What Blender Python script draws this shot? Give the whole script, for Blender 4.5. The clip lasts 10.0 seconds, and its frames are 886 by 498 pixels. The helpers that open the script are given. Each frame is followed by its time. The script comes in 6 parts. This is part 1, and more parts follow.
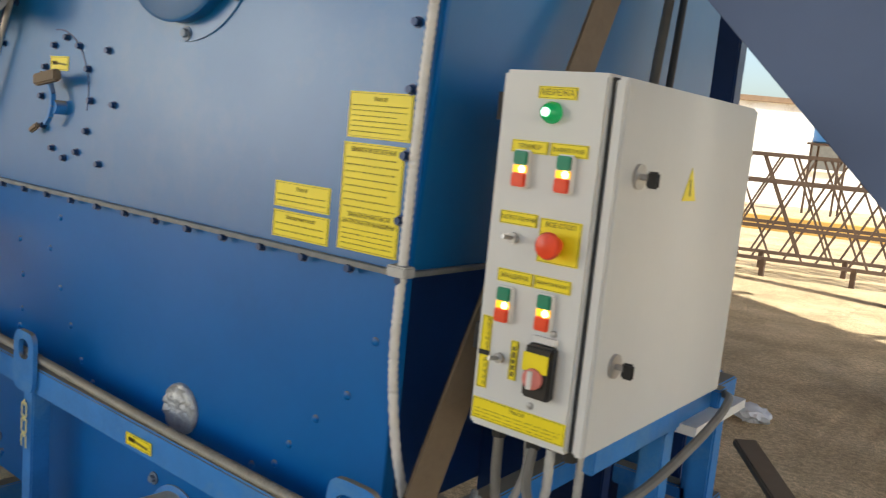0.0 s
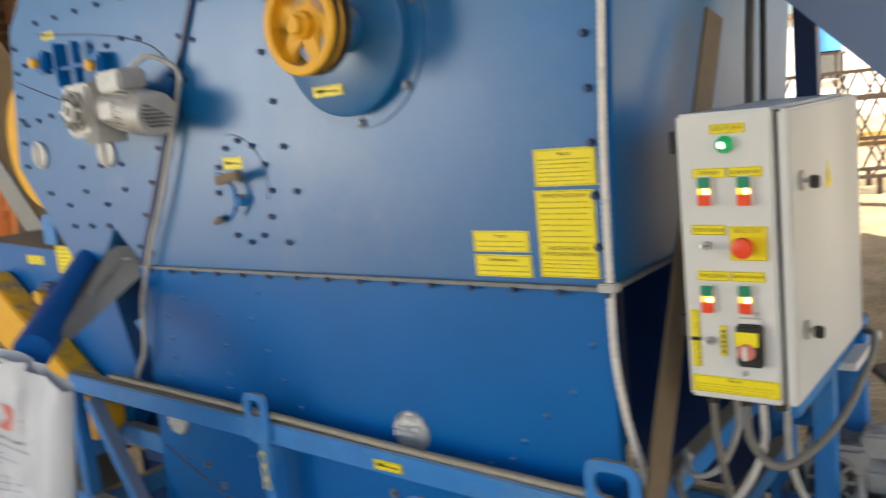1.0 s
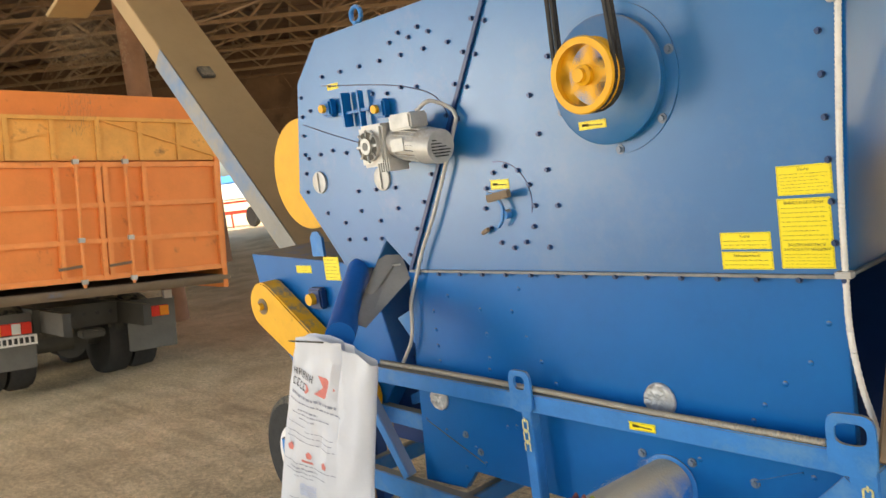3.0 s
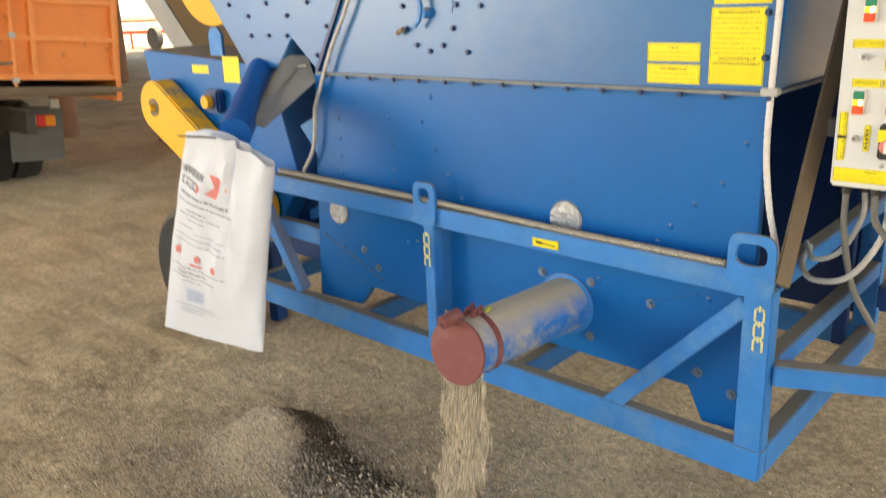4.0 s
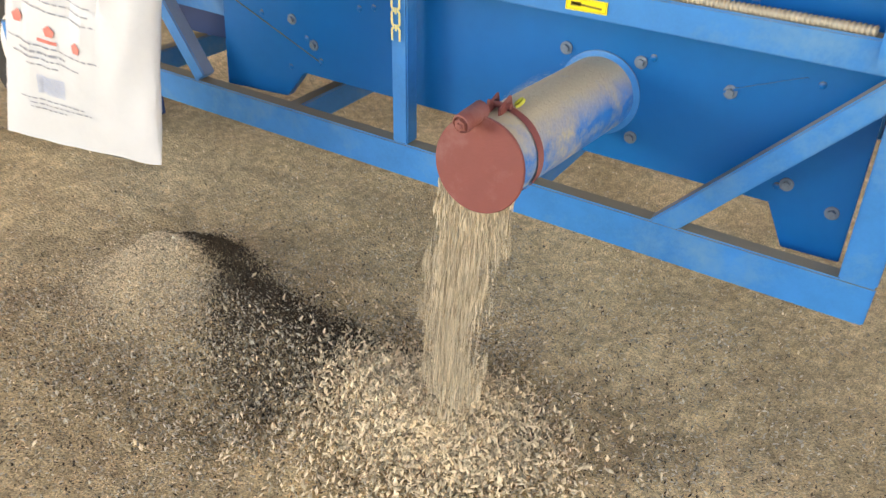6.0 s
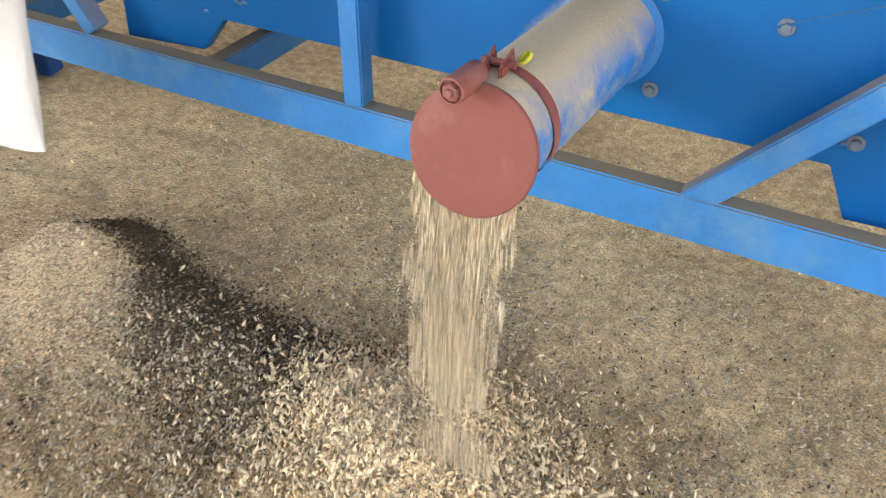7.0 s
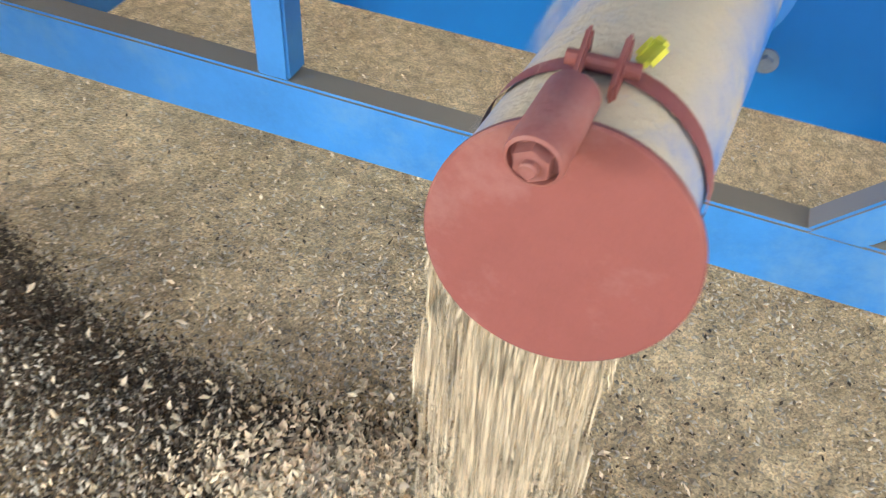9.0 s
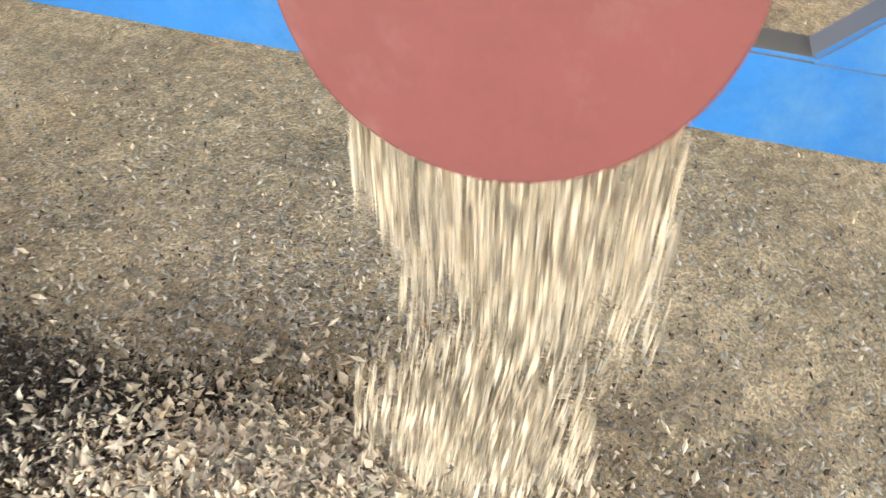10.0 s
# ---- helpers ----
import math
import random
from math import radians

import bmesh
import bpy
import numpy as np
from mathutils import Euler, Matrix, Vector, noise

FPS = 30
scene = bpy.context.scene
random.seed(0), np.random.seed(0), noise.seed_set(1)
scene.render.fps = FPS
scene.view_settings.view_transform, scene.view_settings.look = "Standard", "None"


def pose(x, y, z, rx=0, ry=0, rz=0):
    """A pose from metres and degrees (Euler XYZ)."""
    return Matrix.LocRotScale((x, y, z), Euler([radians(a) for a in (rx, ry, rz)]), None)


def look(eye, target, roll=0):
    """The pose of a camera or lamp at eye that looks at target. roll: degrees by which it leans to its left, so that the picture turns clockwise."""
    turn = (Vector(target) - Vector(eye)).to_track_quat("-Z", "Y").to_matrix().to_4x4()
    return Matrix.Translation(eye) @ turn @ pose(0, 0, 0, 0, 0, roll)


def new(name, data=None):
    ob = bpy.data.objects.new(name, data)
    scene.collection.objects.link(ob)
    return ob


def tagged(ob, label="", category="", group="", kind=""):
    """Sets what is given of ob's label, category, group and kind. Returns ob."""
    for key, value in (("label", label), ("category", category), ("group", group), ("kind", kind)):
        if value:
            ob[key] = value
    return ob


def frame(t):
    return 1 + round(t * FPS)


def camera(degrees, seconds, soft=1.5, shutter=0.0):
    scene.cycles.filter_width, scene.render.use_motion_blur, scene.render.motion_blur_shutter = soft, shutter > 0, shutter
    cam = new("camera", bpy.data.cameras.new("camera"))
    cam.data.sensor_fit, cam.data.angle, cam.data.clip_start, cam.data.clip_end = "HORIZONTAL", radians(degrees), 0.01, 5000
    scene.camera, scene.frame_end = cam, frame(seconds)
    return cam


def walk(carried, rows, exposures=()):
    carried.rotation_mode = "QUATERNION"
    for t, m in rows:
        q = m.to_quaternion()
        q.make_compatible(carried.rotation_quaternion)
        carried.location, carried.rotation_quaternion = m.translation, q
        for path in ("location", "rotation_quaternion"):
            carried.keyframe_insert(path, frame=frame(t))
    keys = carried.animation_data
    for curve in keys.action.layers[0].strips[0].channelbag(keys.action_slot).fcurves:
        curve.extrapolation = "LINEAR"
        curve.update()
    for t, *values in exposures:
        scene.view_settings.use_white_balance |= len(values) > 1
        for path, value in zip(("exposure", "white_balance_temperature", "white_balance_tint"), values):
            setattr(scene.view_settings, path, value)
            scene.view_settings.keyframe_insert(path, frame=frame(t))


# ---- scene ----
cam = camera(56.2, 10.0, soft=1.2, shutter=0.46)
PATH = [
    (0, (0.938, -1.118, 1.915), (-0.263, 0.456, 1.634), 5.5),
    (0.3, (0.879, -1.225, 1.918), (-0.281, 0.378, 1.631), 4.7),
    (0.5, (0.844, -1.323, 1.95), (-0.254, 0.311, 1.599), 1.3),
    (1, (0.83, -1.622, 2.074), (-0.394, -0.073, 1.754), -6.1),
    (1.5, (0.906, -1.907, 2.098), (-0.566, -0.567, 1.904), -8.0),
    (2, (0.941, -2.106, 2.141), (-0.555, -0.789, 1.983), -8.1),
    (2.2, (0.922, -2.176, 2.149), (-0.574, -0.86, 1.977), -8.3),
    (3.3, (0.899, -2.322, 2.108), (-0.510, -0.932, 1.825), -6.5),
    (3.5, (0.878, -2.316, 2.085), (-0.486, -0.904, 1.702), -5.7),
    (4, (0.809, -2.225, 1.945), (-0.461, -0.797, 1.355), -2.3),
    (4.5, (0.702, -2.120, 1.871), (-0.528, -0.707, 1.170), -1.3),
    (5, (0.525, -2.102, 1.791), (-0.599, -0.685, 0.937), -0.2),
    (5.5, (0.269, -1.995, 1.73), (-0.726, -0.548, 0.772), 0.4),
    (5.7, (0.172, -1.944, 1.706), (-0.769, -0.486, 0.711), 0.8),
    (6.8, (-0.16, -1.575, 1.554), (-0.925, -0.139, 0.391), 0.2),
    (7, (-0.234, -1.505, 1.538), (-0.945, -0.062, 0.35), 0.3),
    (7.5, (-0.387, -1.356, 1.52), (-0.995, 0.073, 0.259), 0.4),
    (8, (-0.453, -1.209, 1.492), (-1.045, 0.204, 0.207), 0.2),
    (8.5, (-0.497, -1.085, 1.441), (-1.062, 0.29, 0.102), 0.8),
    (9, (-0.614, -0.965, 1.338), (-1.046, 0.415, -0.044), 4.1),
    (9.3, (-0.657, -0.875, 1.231), (-1.004, 0.541, -0.139), 3.2),
    (9.5, (-0.651, -0.841, 1.177), (-0.959, 0.522, -0.254), 4.2),
    (10.0, (-0.627, -0.841, 1.078), (-0.88, 0.567, -0.319), 3.7),
]
EXPOSURES = [(t, e, k, 6) for t, e, k in ((0.0, 0.80, 6600), (0.5, 0.84, 6600), (1.0, 1.08, 6600), (2.2, 1.46, 6700), (3.3, 1.56, 7200), (4.5, 1.88, 7450), (5.5, 2.00, 7500), (7.0, 2.28, 7400), (8.5, 2.50, 7250), (10.0, 2.62, 6950))]
walk(cam, [(t, look(eye, target, roll)) for t, eye, target, roll in PATH], EXPOSURES)

# ---- world, sun, large lights ----
SUN_AZ, SUN_EL = radians(100), radians(50)
world = bpy.data.worlds.new("sky")
scene.world = world
world.use_nodes = True
wn, wl = world.node_tree.nodes, world.node_tree.links
sky = wn.new("ShaderNodeTexSky")
sky.sky_type, sky.sun_disc = "NISHITA", False
sky.sun_elevation, sky.sun_rotation = SUN_EL, SUN_AZ
sky.dust_density = 3.0
wn["Background"].inputs["Strength"].default_value = 0.15
wl.new(sky.outputs[0], wn["Background"].inputs["Color"])

sun = new("sun", bpy.data.lights.new("sun", "SUN"))
sun.data.energy, sun.data.angle, sun.data.color = 5.0, radians(0.53), (1.0, 0.965, 0.91)
sun.matrix_world = look((math.sin(SUN_AZ) * math.cos(SUN_EL) * 30, math.cos(SUN_AZ) * math.cos(SUN_EL) * 30, math.sin(SUN_EL) * 30), (0, 0, 0))

# area lamp stands in for daylight from the left; no gate is known there
stand_in_light = new("daylight_stand_in", bpy.data.lights.new("daylight_stand_in", "AREA"))
stand_in_light.data.shape, stand_in_light.data.size, stand_in_light.data.size_y = "RECTANGLE", 5.4, 3.6
stand_in_light.data.energy, stand_in_light.data.color = 345.0, (1.0, 0.96, 0.90)
stand_in_light.matrix_world = look((-10.9, -9.9, 2.9), (-0.8, 0.0, 1.3))


# ---- materials ----
def mat(name, color, rough=0.5, metal=0.0, vary=0.12, scale=6.0, bump=0.0, bump_scale=60.0, stain=None, stain_scale=2.0,
        stain_amount=0.5, dust=None, dust_amount=0.0, spread="none", coat=0.0, gloss=0.4):
    """A painted or raw surface: base colour with grain, shaped stains, dust that lies on upward faces, fine relief."""
    m = bpy.data.materials.new(name)
    m.use_nodes = True
    n, l = m.node_tree.nodes, m.node_tree.links
    b = n["Principled BSDF"]
    b.inputs["Roughness"].default_value, b.inputs["Metallic"].default_value = rough, metal
    b.inputs["Coat Weight"].default_value = coat
    b.inputs["Specular IOR Level"].default_value = gloss
    geo = n.new("ShaderNodeNewGeometry")
    def noise_at(sc, det=5.0, ro=0.6):
        t = n.new("ShaderNodeTexNoise")
        t.inputs["Scale"].default_value, t.inputs["Detail"].default_value, t.inputs["Roughness"].default_value = sc, det, ro
        l.new(geo.outputs["Position"], t.inputs["Vector"])
        return t.outputs["Fac"]
    def ramp(src, lo, hi):
        r = n.new("ShaderNodeMapRange")
        r.inputs["From Min"].default_value, r.inputs["From Max"].default_value = lo, hi
        l.new(src, r.inputs["Value"])
        return r.outputs["Result"]
    def mix(fac, a, c, blend="MIX"):
        x = n.new("ShaderNodeMix")
        x.data_type, x.blend_type = "RGBA", blend
        for key, v in ((0, fac), (6, a), (7, c)):
            if hasattr(v, "links"):
                l.new(v, x.inputs[key])
            else:
                x.inputs[key].default_value = v
        return x.outputs[2]
    lo = tuple(v * (1 - vary) for v in color) + (1,)
    hi = tuple(min(1, v * (1 + vary)) for v in color) + (1,)
    out = mix(ramp(noise_at(scale), 0.3, 0.7), lo, hi)
    out = mix(ramp(noise_at(scale * 14, 3.0), 0.25, 0.75), out, mix(0.5, out, hi), "MIX")
    if spread != "none":
        rnd = n.new("ShaderNodeObjectInfo").outputs["Random"] if spread == "object" else geo.outputs["Random Per Island"]
        v = n.new("ShaderNodeHueSaturation")
        l.new(ramp(rnd, -0.7, 1.2), v.inputs["Value"]) if spread == "object" else l.new(ramp(rnd, -0.22, 0.70), v.inputs["Value"])
        l.new(out, v.inputs["Color"])
        out = v.outputs["Color"]
    if stain:
        out = mix(ramp(noise_at(stain_scale, 7.0, 0.7), 0.68 - 0.25 * stain_amount, 0.80 - 0.12 * stain_amount), out, tuple(stain) + (1,))
    rough_src = ramp(noise_at(scale * 3), -0.6, 1.6)
    rm = n.new("ShaderNodeMath")
    rm.operation = "MULTIPLY_ADD"
    l.new(rough_src, rm.inputs[0])
    rm.inputs[1].default_value, rm.inputs[2].default_value = 0.24, max(0.02, rough - 0.12)
    rough_out = rm.outputs[0]
    if dust:
        sep = n.new("ShaderNodeSeparateXYZ")
        l.new(geo.outputs["Normal"], sep.inputs[0])
        up = ramp(sep.outputs["Z"], 0.15, 0.85)
        a = n.new("ShaderNodeMath")
        a.operation = "MULTIPLY"
        l.new(up, a.inputs[0])
        l.new(ramp(noise_at(9.0, 8.0, 0.7), 0.62 - 0.5 * dust_amount, 0.66 - 0.2 * dust_amount), a.inputs[1])
        out = mix(a.outputs[0], out, tuple(dust) + (1,))
        r2 = n.new("ShaderNodeMix")
        l.new(a.outputs[0], r2.inputs[0])
        l.new(rough_out, r2.inputs[2])
        r2.inputs[3].default_value = 0.95
        rough_out = r2.outputs[0]
    l.new(out, b.inputs["Base Color"])
    l.new(rough_out, b.inputs["Roughness"])
    if bump:
        bp = n.new("ShaderNodeBump")
        bp.inputs["Strength"].default_value, bp.inputs["Distance"].default_value = bump, 0.01
        l.new(noise_at(bump_scale, 4.0), bp.inputs["Height"])
        l.new(bp.outputs[0], b.inputs["Normal"])
    return m


def glow(name, color, strength):
    m = bpy.data.materials.new(name)
    m.use_nodes = True
    b = m.node_tree.nodes["Principled BSDF"]
    b.inputs["Base Color"].default_value = (*color, 1)
    b.inputs["Emission Color"].default_value = (*color, 1)
    b.inputs["Emission Strength"].default_value = strength
    b.inputs["Roughness"].default_value = 0.25
    return m


DUST = (0.27, 0.23, 0.17)
BLUE = mat("blue_sheet_paint", (0.0006, 0.116, 0.37), 0.34, gloss=0.26, vary=0.10, scale=2.5, bump=0.035, bump_scale=5, stain=(0.012, 0.135, 0.375), stain_scale=1.2, stain_amount=0.25, dust=DUST, dust_amount=0.8)
# grey-blue blotches paint in the upper panel's reflected haze, along with its dust
BLUE_UP = mat("blue_sheet_dust_and_sheen", (0.003, 0.118, 0.325), 0.33, gloss=0.55, vary=0.10, scale=1.6, bump=0.035, bump_scale=4, stain=(0.06, 0.155, 0.31), stain_scale=0.9, stain_amount=0.7, dust=DUST, dust_amount=0.8)
BLUE_DRUM = mat("drum_blue_sheet", (0.001, 0.115, 0.33), 0.34, gloss=0.5, vary=0.10, scale=2.0, bump=0.035, bump_scale=5, stain=(0.07, 0.15, 0.32), stain_scale=1.1, stain_amount=0.6, dust=DUST, dust_amount=0.8)
BLUE_FRAME = mat("blue_frame_paint", (0.025, 0.185, 0.50), 0.5, vary=0.16, scale=9, bump=0.08, bump_scale=40, stain=(0.10, 0.26, 0.48), stain_scale=5, stain_amount=0.65, dust=DUST, dust_amount=1.3)
# navy parts, darkened further so the side recess carries its shade in the colour
BLUE_DARK = mat("dark_blue_paint_and_shade", (0.004, 0.032, 0.13), 0.4, vary=0.15, scale=5, dust=DUST, dust_amount=0.6)
HOPPER = mat("grey_blue_sheet", (0.10, 0.14, 0.24), 0.5, vary=0.08, scale=1.5)
YELLOW = mat("yellow_paint", (0.74, 0.38, 0.010), 0.55, vary=0.08, scale=12, stain=(0.35, 0.22, 0.03), stain_scale=14, stain_amount=0.2, dust=DUST, dust_amount=0.3)
STICKER = mat("yellow_sticker", (0.86, 0.70, 0.015), 0.42, vary=0.03, scale=15)
INK = mat("black_ink", (0.20, 0.16, 0.02), 0.6, vary=0.1, scale=50)
CABINET = mat("grey_powder_coat", (0.63, 0.63, 0.60), 0.45, vary=0.03, scale=4, bump=0.03, bump_scale=300)
GASKET = mat("dark_gap", (0.03, 0.03, 0.03), 0.8)
BLACK = mat("black_plastic", (0.02, 0.02, 0.02), 0.4)
RUBBER = mat("rubber", (0.028, 0.027, 0.026), 0.75, vary=0.3, scale=12, bump=0.2, bump_scale=60, dust=DUST, dust_amount=0.4)
STEEL = mat("steel", (0.40, 0.39, 0.38), 0.4, 0.6, vary=0.15, scale=30)
CAST = mat("cast_aluminium", (0.42, 0.415, 0.40), 0.5, 0.25, vary=0.18, scale=20, bump=0.1, bump_scale=120, dust=DUST, dust_amount=0.4)
ZINC = mat("galvanised_plug", (0.42, 0.42, 0.41), 0.45, 0.35, vary=0.35, scale=22, bump=0.5, bump_scale=50)
BOLT = mat("bolt_blue", (0.018, 0.045, 0.12), 0.4, 0.2, vary=0.3, scale=60)
CONDUIT = mat("metal_hose", (0.46, 0.45, 0.42), 0.45, 0.2, vary=0.15, scale=40, dust=DUST, dust_amount=0.5)
RAIL_HOSE = mat("dusty_metal_hose", (0.40, 0.37, 0.31), 0.5, 0.15, vary=0.15, scale=40, dust=DUST, dust_amount=0.9)
PALE_HOSE = mat("pale_metal_hose", (0.64, 0.62, 0.58), 0.5, 0.1, vary=0.12, scale=40)
SPOUT = mat("spout_blue", (0.003, 0.085, 0.32), 0.42, vary=0.15, scale=5)
WASHER = mat("dusty_bolt", (0.14, 0.18, 0.24), 0.5, 0.2, vary=0.3, scale=60)
SEAM = mat("dusty_seam", (0.20, 0.205, 0.20), 0.6, vary=0.25, scale=30)
CHUTE = mat("dusty_grey_sheet", (0.23, 0.22, 0.20), 0.6, vary=0.2, scale=6)
CABLE = mat("grey_cable", (0.16, 0.15, 0.13), 0.6, vary=0.2, scale=20)
RED = mat("red_primer", (0.205, 0.062, 0.056), 0.62, vary=0.08, scale=14, bump=0.12, bump_scale=180, stain=(0.27, 0.135, 0.125), stain_scale=6, stain_amount=0.75)
PIPE = mat("blue_pipe_dusty", (0.012, 0.16, 0.52), 0.5, vary=0.15, scale=16, stain=(0.40, 0.37, 0.30), stain_scale=13, stain_amount=0.95, dust=(0.46, 0.405, 0.30), dust_amount=1.0, bump=0.35, bump_scale=120)
RUSTY = mat("brown_steel", (0.17, 0.125, 0.08), 0.7, vary=0.2, scale=5, bump=0.1, bump_scale=50, stain=(0.10, 0.14, 0.22), stain_scale=3, stain_amount=0.3)
WORN = mat("worn_blue_sheet", (0.24, 0.23, 0.21), 0.55, vary=0.2, scale=2, stain=(0.05, 0.18, 0.42), stain_scale=1.1, stain_amount=0.8)
TROUGH = mat("dusty_brown_sheet", (0.33, 0.23, 0.12), 0.65, vary=0.1, scale=3, bump=0.06, bump_scale=30)
ORANGE = mat("orange_truck_paint", (0.76, 0.24, 0.055), 0.5, vary=0.1, scale=3, stain=(0.40, 0.13, 0.04), stain_scale=5, stain_amount=0.3, bump=0.05, bump_scale=14)
# same truck orange made lighter, so the panels between look shaded and recessed
ORANGE_RAIL = mat("orange_rail_lit", (0.80, 0.29, 0.08), 0.45, vary=0.12, scale=6, stain=(0.45, 0.17, 0.06), stain_scale=9, stain_amount=0.3)
ORANGE_DARK = mat("old_orange_ply", (0.74, 0.38, 0.10), 0.65, vary=0.18, scale=4, stain=(0.22, 0.10, 0.04), stain_scale=4, stain_amount=0.4)
CHASSIS = mat("chassis_grey", (0.045, 0.042, 0.036), 0.7, vary=0.25, scale=6, bump=0.1, bump_scale=40, dust=DUST, dust_amount=0.5)
MUDFLAP = mat("mudguard_grey", (0.105, 0.10, 0.088), 0.7, vary=0.2, scale=5)
LAMP_RED = mat("red_lens", (0.70, 0.04, 0.025), 0.2)
LAMP_AMBER = mat("amber_lens", (0.80, 0.26, 0.02), 0.2)
LAMP_WHITE = mat("clear_lens", (0.60, 0.58, 0.54), 0.2)
BAGM = mat("woven_bag", (0.60, 0.61, 0.64), 0.6, vary=0.05, scale=5, bump=0.18, bump_scale=260)
BAG_RED = mat("faded_red_print", (0.62, 0.20, 0.17), 0.65, vary=0.15, scale=30)
BAG_NAME = mat("black_print", (0.13, 0.13, 0.14), 0.65, vary=0.2, scale=60)
CHAIN = mat("faded_yellow_mark", (0.62, 0.58, 0.26), 0.6, vary=0.2, scale=60)
STREAMM = mat("falling_husks", (0.76, 0.645, 0.475), 0.8, vary=0.2, scale=60, spread="island")
TAGM = mat("dull_yellow_tag", (0.42, 0.43, 0.05), 0.6, vary=0.2, scale=60)
HEAPM = mat("fresh_husks", (0.88, 0.69, 0.47), 0.8, vary=0.2, scale=60, spread="island")
BAG_INK = mat("grey_print", (0.30, 0.31, 0.36), 0.65, vary=0.2, scale=60)
BAG_BLUE = mat("pale_blue_print", (0.42, 0.47, 0.62), 0.65, vary=0.2, scale=60)
ROOFM = mat("brown_roof_sheet", (0.125, 0.072, 0.042), 0.8, vary=0.3, scale=1.2, stain=(0.05, 0.03, 0.02), stain_scale=0.8, stain_amount=0.5)
TRUSSM = mat("brown_truss_steel", (0.20, 0.13, 0.078), 0.7, vary=0.2, scale=3)
COLUMN = mat("rusty_column", (0.20, 0.105, 0.06), 0.75, vary=0.25, scale=3)
WALLM = mat("whitewashed_wall", (0.78, 0.75, 0.70), 0.85, vary=0.1, scale=0.8, stain=(0.40, 0.32, 0.24), stain_scale=0.6, stain_amount=0.4)
GRAIN = mat("grain_chaff", (0.60, 0.475, 0.31), 0.75, vary=0.25, scale=40, spread="island")
CHIPM = mat("husk_litter", (0.56, 0.49, 0.375), 0.85, vary=0.3, scale=60, spread="island")
GREEN_BTN = mat("green_button", (0.01, 0.22, 0.12), 0.35)
RED_BTN = mat("red_button", (0.80, 0.07, 0.02), 0.35)
WHITE_P = mat("white_plastic", (0.72, 0.70, 0.66), 0.4)
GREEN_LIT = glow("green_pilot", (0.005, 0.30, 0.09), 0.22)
GREEN_CORE = glow("green_pilot_core", (0.45, 1.0, 0.62), 2.2)
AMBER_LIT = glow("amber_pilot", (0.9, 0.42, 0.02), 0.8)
AMBER_CORE = glow("amber_pilot_core", (1.0, 0.80, 0.30), 3.0)
LATTICE = mat("rusty_lattice", (0.085, 0.055, 0.038), 0.8, vary=0.25, scale=4)
YPIPE = mat("ochre_beam", (0.62, 0.38, 0.10), 0.6, vary=0.15, scale=3)
TANKM = mat("blue_plastic", (0.10, 0.33, 0.75), 0.4, vary=0.1, scale=2)
SACKM = mat("grey_sack", (0.40, 0.36, 0.30), 0.85, vary=0.15, scale=4, bump=0.3, bump_scale=40)


def ground_material():
    m = bpy.data.materials.new("packed_earth")
    m.use_nodes = True
    n, l = m.node_tree.nodes, m.node_tree.links
    b = n["Principled BSDF"]
    b.inputs["Roughness"].default_value = 0.93
    geo = n.new("ShaderNodeNewGeometry")
    def tex(scale, detail, kind="ShaderNodeTexNoise", out="Fac"):
        t = n.new(kind)
        t.inputs["Scale"].default_value = scale
        if "Detail" in t.inputs:
            t.inputs["Detail"].default_value = detail
        l.new(geo.outputs["Position"], t.inputs["Vector"])
        return t.outputs[out]
    def ramp(src, stops):
        r = n.new("ShaderNodeValToRGB")
        r.color_ramp.elements[0].position, r.color_ramp.elements[0].color = stops[0][0], (*stops[0][1], 1)
        r.color_ramp.elements[1].position, r.color_ramp.elements[1].color = stops[-1][0], (*stops[-1][1], 1)
        for p, c in stops[1:-1]:
            r.color_ramp.elements.new(p).color = (*c, 1)
        l.new(src, r.inputs["Fac"])
        return r.outputs["Color"]
    def mixc(fac, a, c, blend):
        x = n.new("ShaderNodeMix")
        x.data_type, x.blend_type = "RGBA", blend
        if hasattr(fac, "links"):
            l.new(fac, x.inputs[0])
        else:
            x.inputs[0].default_value = fac
        l.new(a, x.inputs[6])
        l.new(c, x.inputs[7])
        return x.outputs[2]
    big = ramp(tex(0.9, 6), [(0.3, (0.345, 0.272, 0.170)), (0.5, (0.42, 0.335, 0.215)), (0.7, (0.485, 0.395, 0.265))])
    mid = ramp(tex(26, 9), [(0.32, (0.58, 0.57, 0.55)), (0.66, (1.20, 1.19, 1.17))])
    out = mixc(0.72, big, mid, "MULTIPLY")
    speck = ramp(tex(210, 2, "ShaderNodeTexVoronoi", "Color"), [(0.0, (0.10, 0.10, 0.10)), (0.35, (0.80, 0.79, 0.77)), (0.75, (1.15, 1.13, 1.05)), (1.0, (2.6, 2.45, 2.1))])
    out = mixc(0.46, out, speck, "MULTIPLY")
    patch = ramp(tex(2.3, 5), [(0.35, (0.80, 0.79, 0.77)), (0.65, (1.05, 1.04, 1.03))])
    out = mixc(1.0, out, patch, "MULTIPLY")
    l.new(out, b.inputs["Base Color"])
    bp = n.new("ShaderNodeBump")
    bp.inputs["Strength"].default_value, bp.inputs["Distance"].default_value = 0.95, 0.014
    l.new(tex(105, 8), bp.inputs["Height"])
    l.new(bp.outputs[0], b.inputs["Normal"])
    return m


GROUND = ground_material()

# ---- mesh helpers (all take world coordinates) ----
BASE = {}


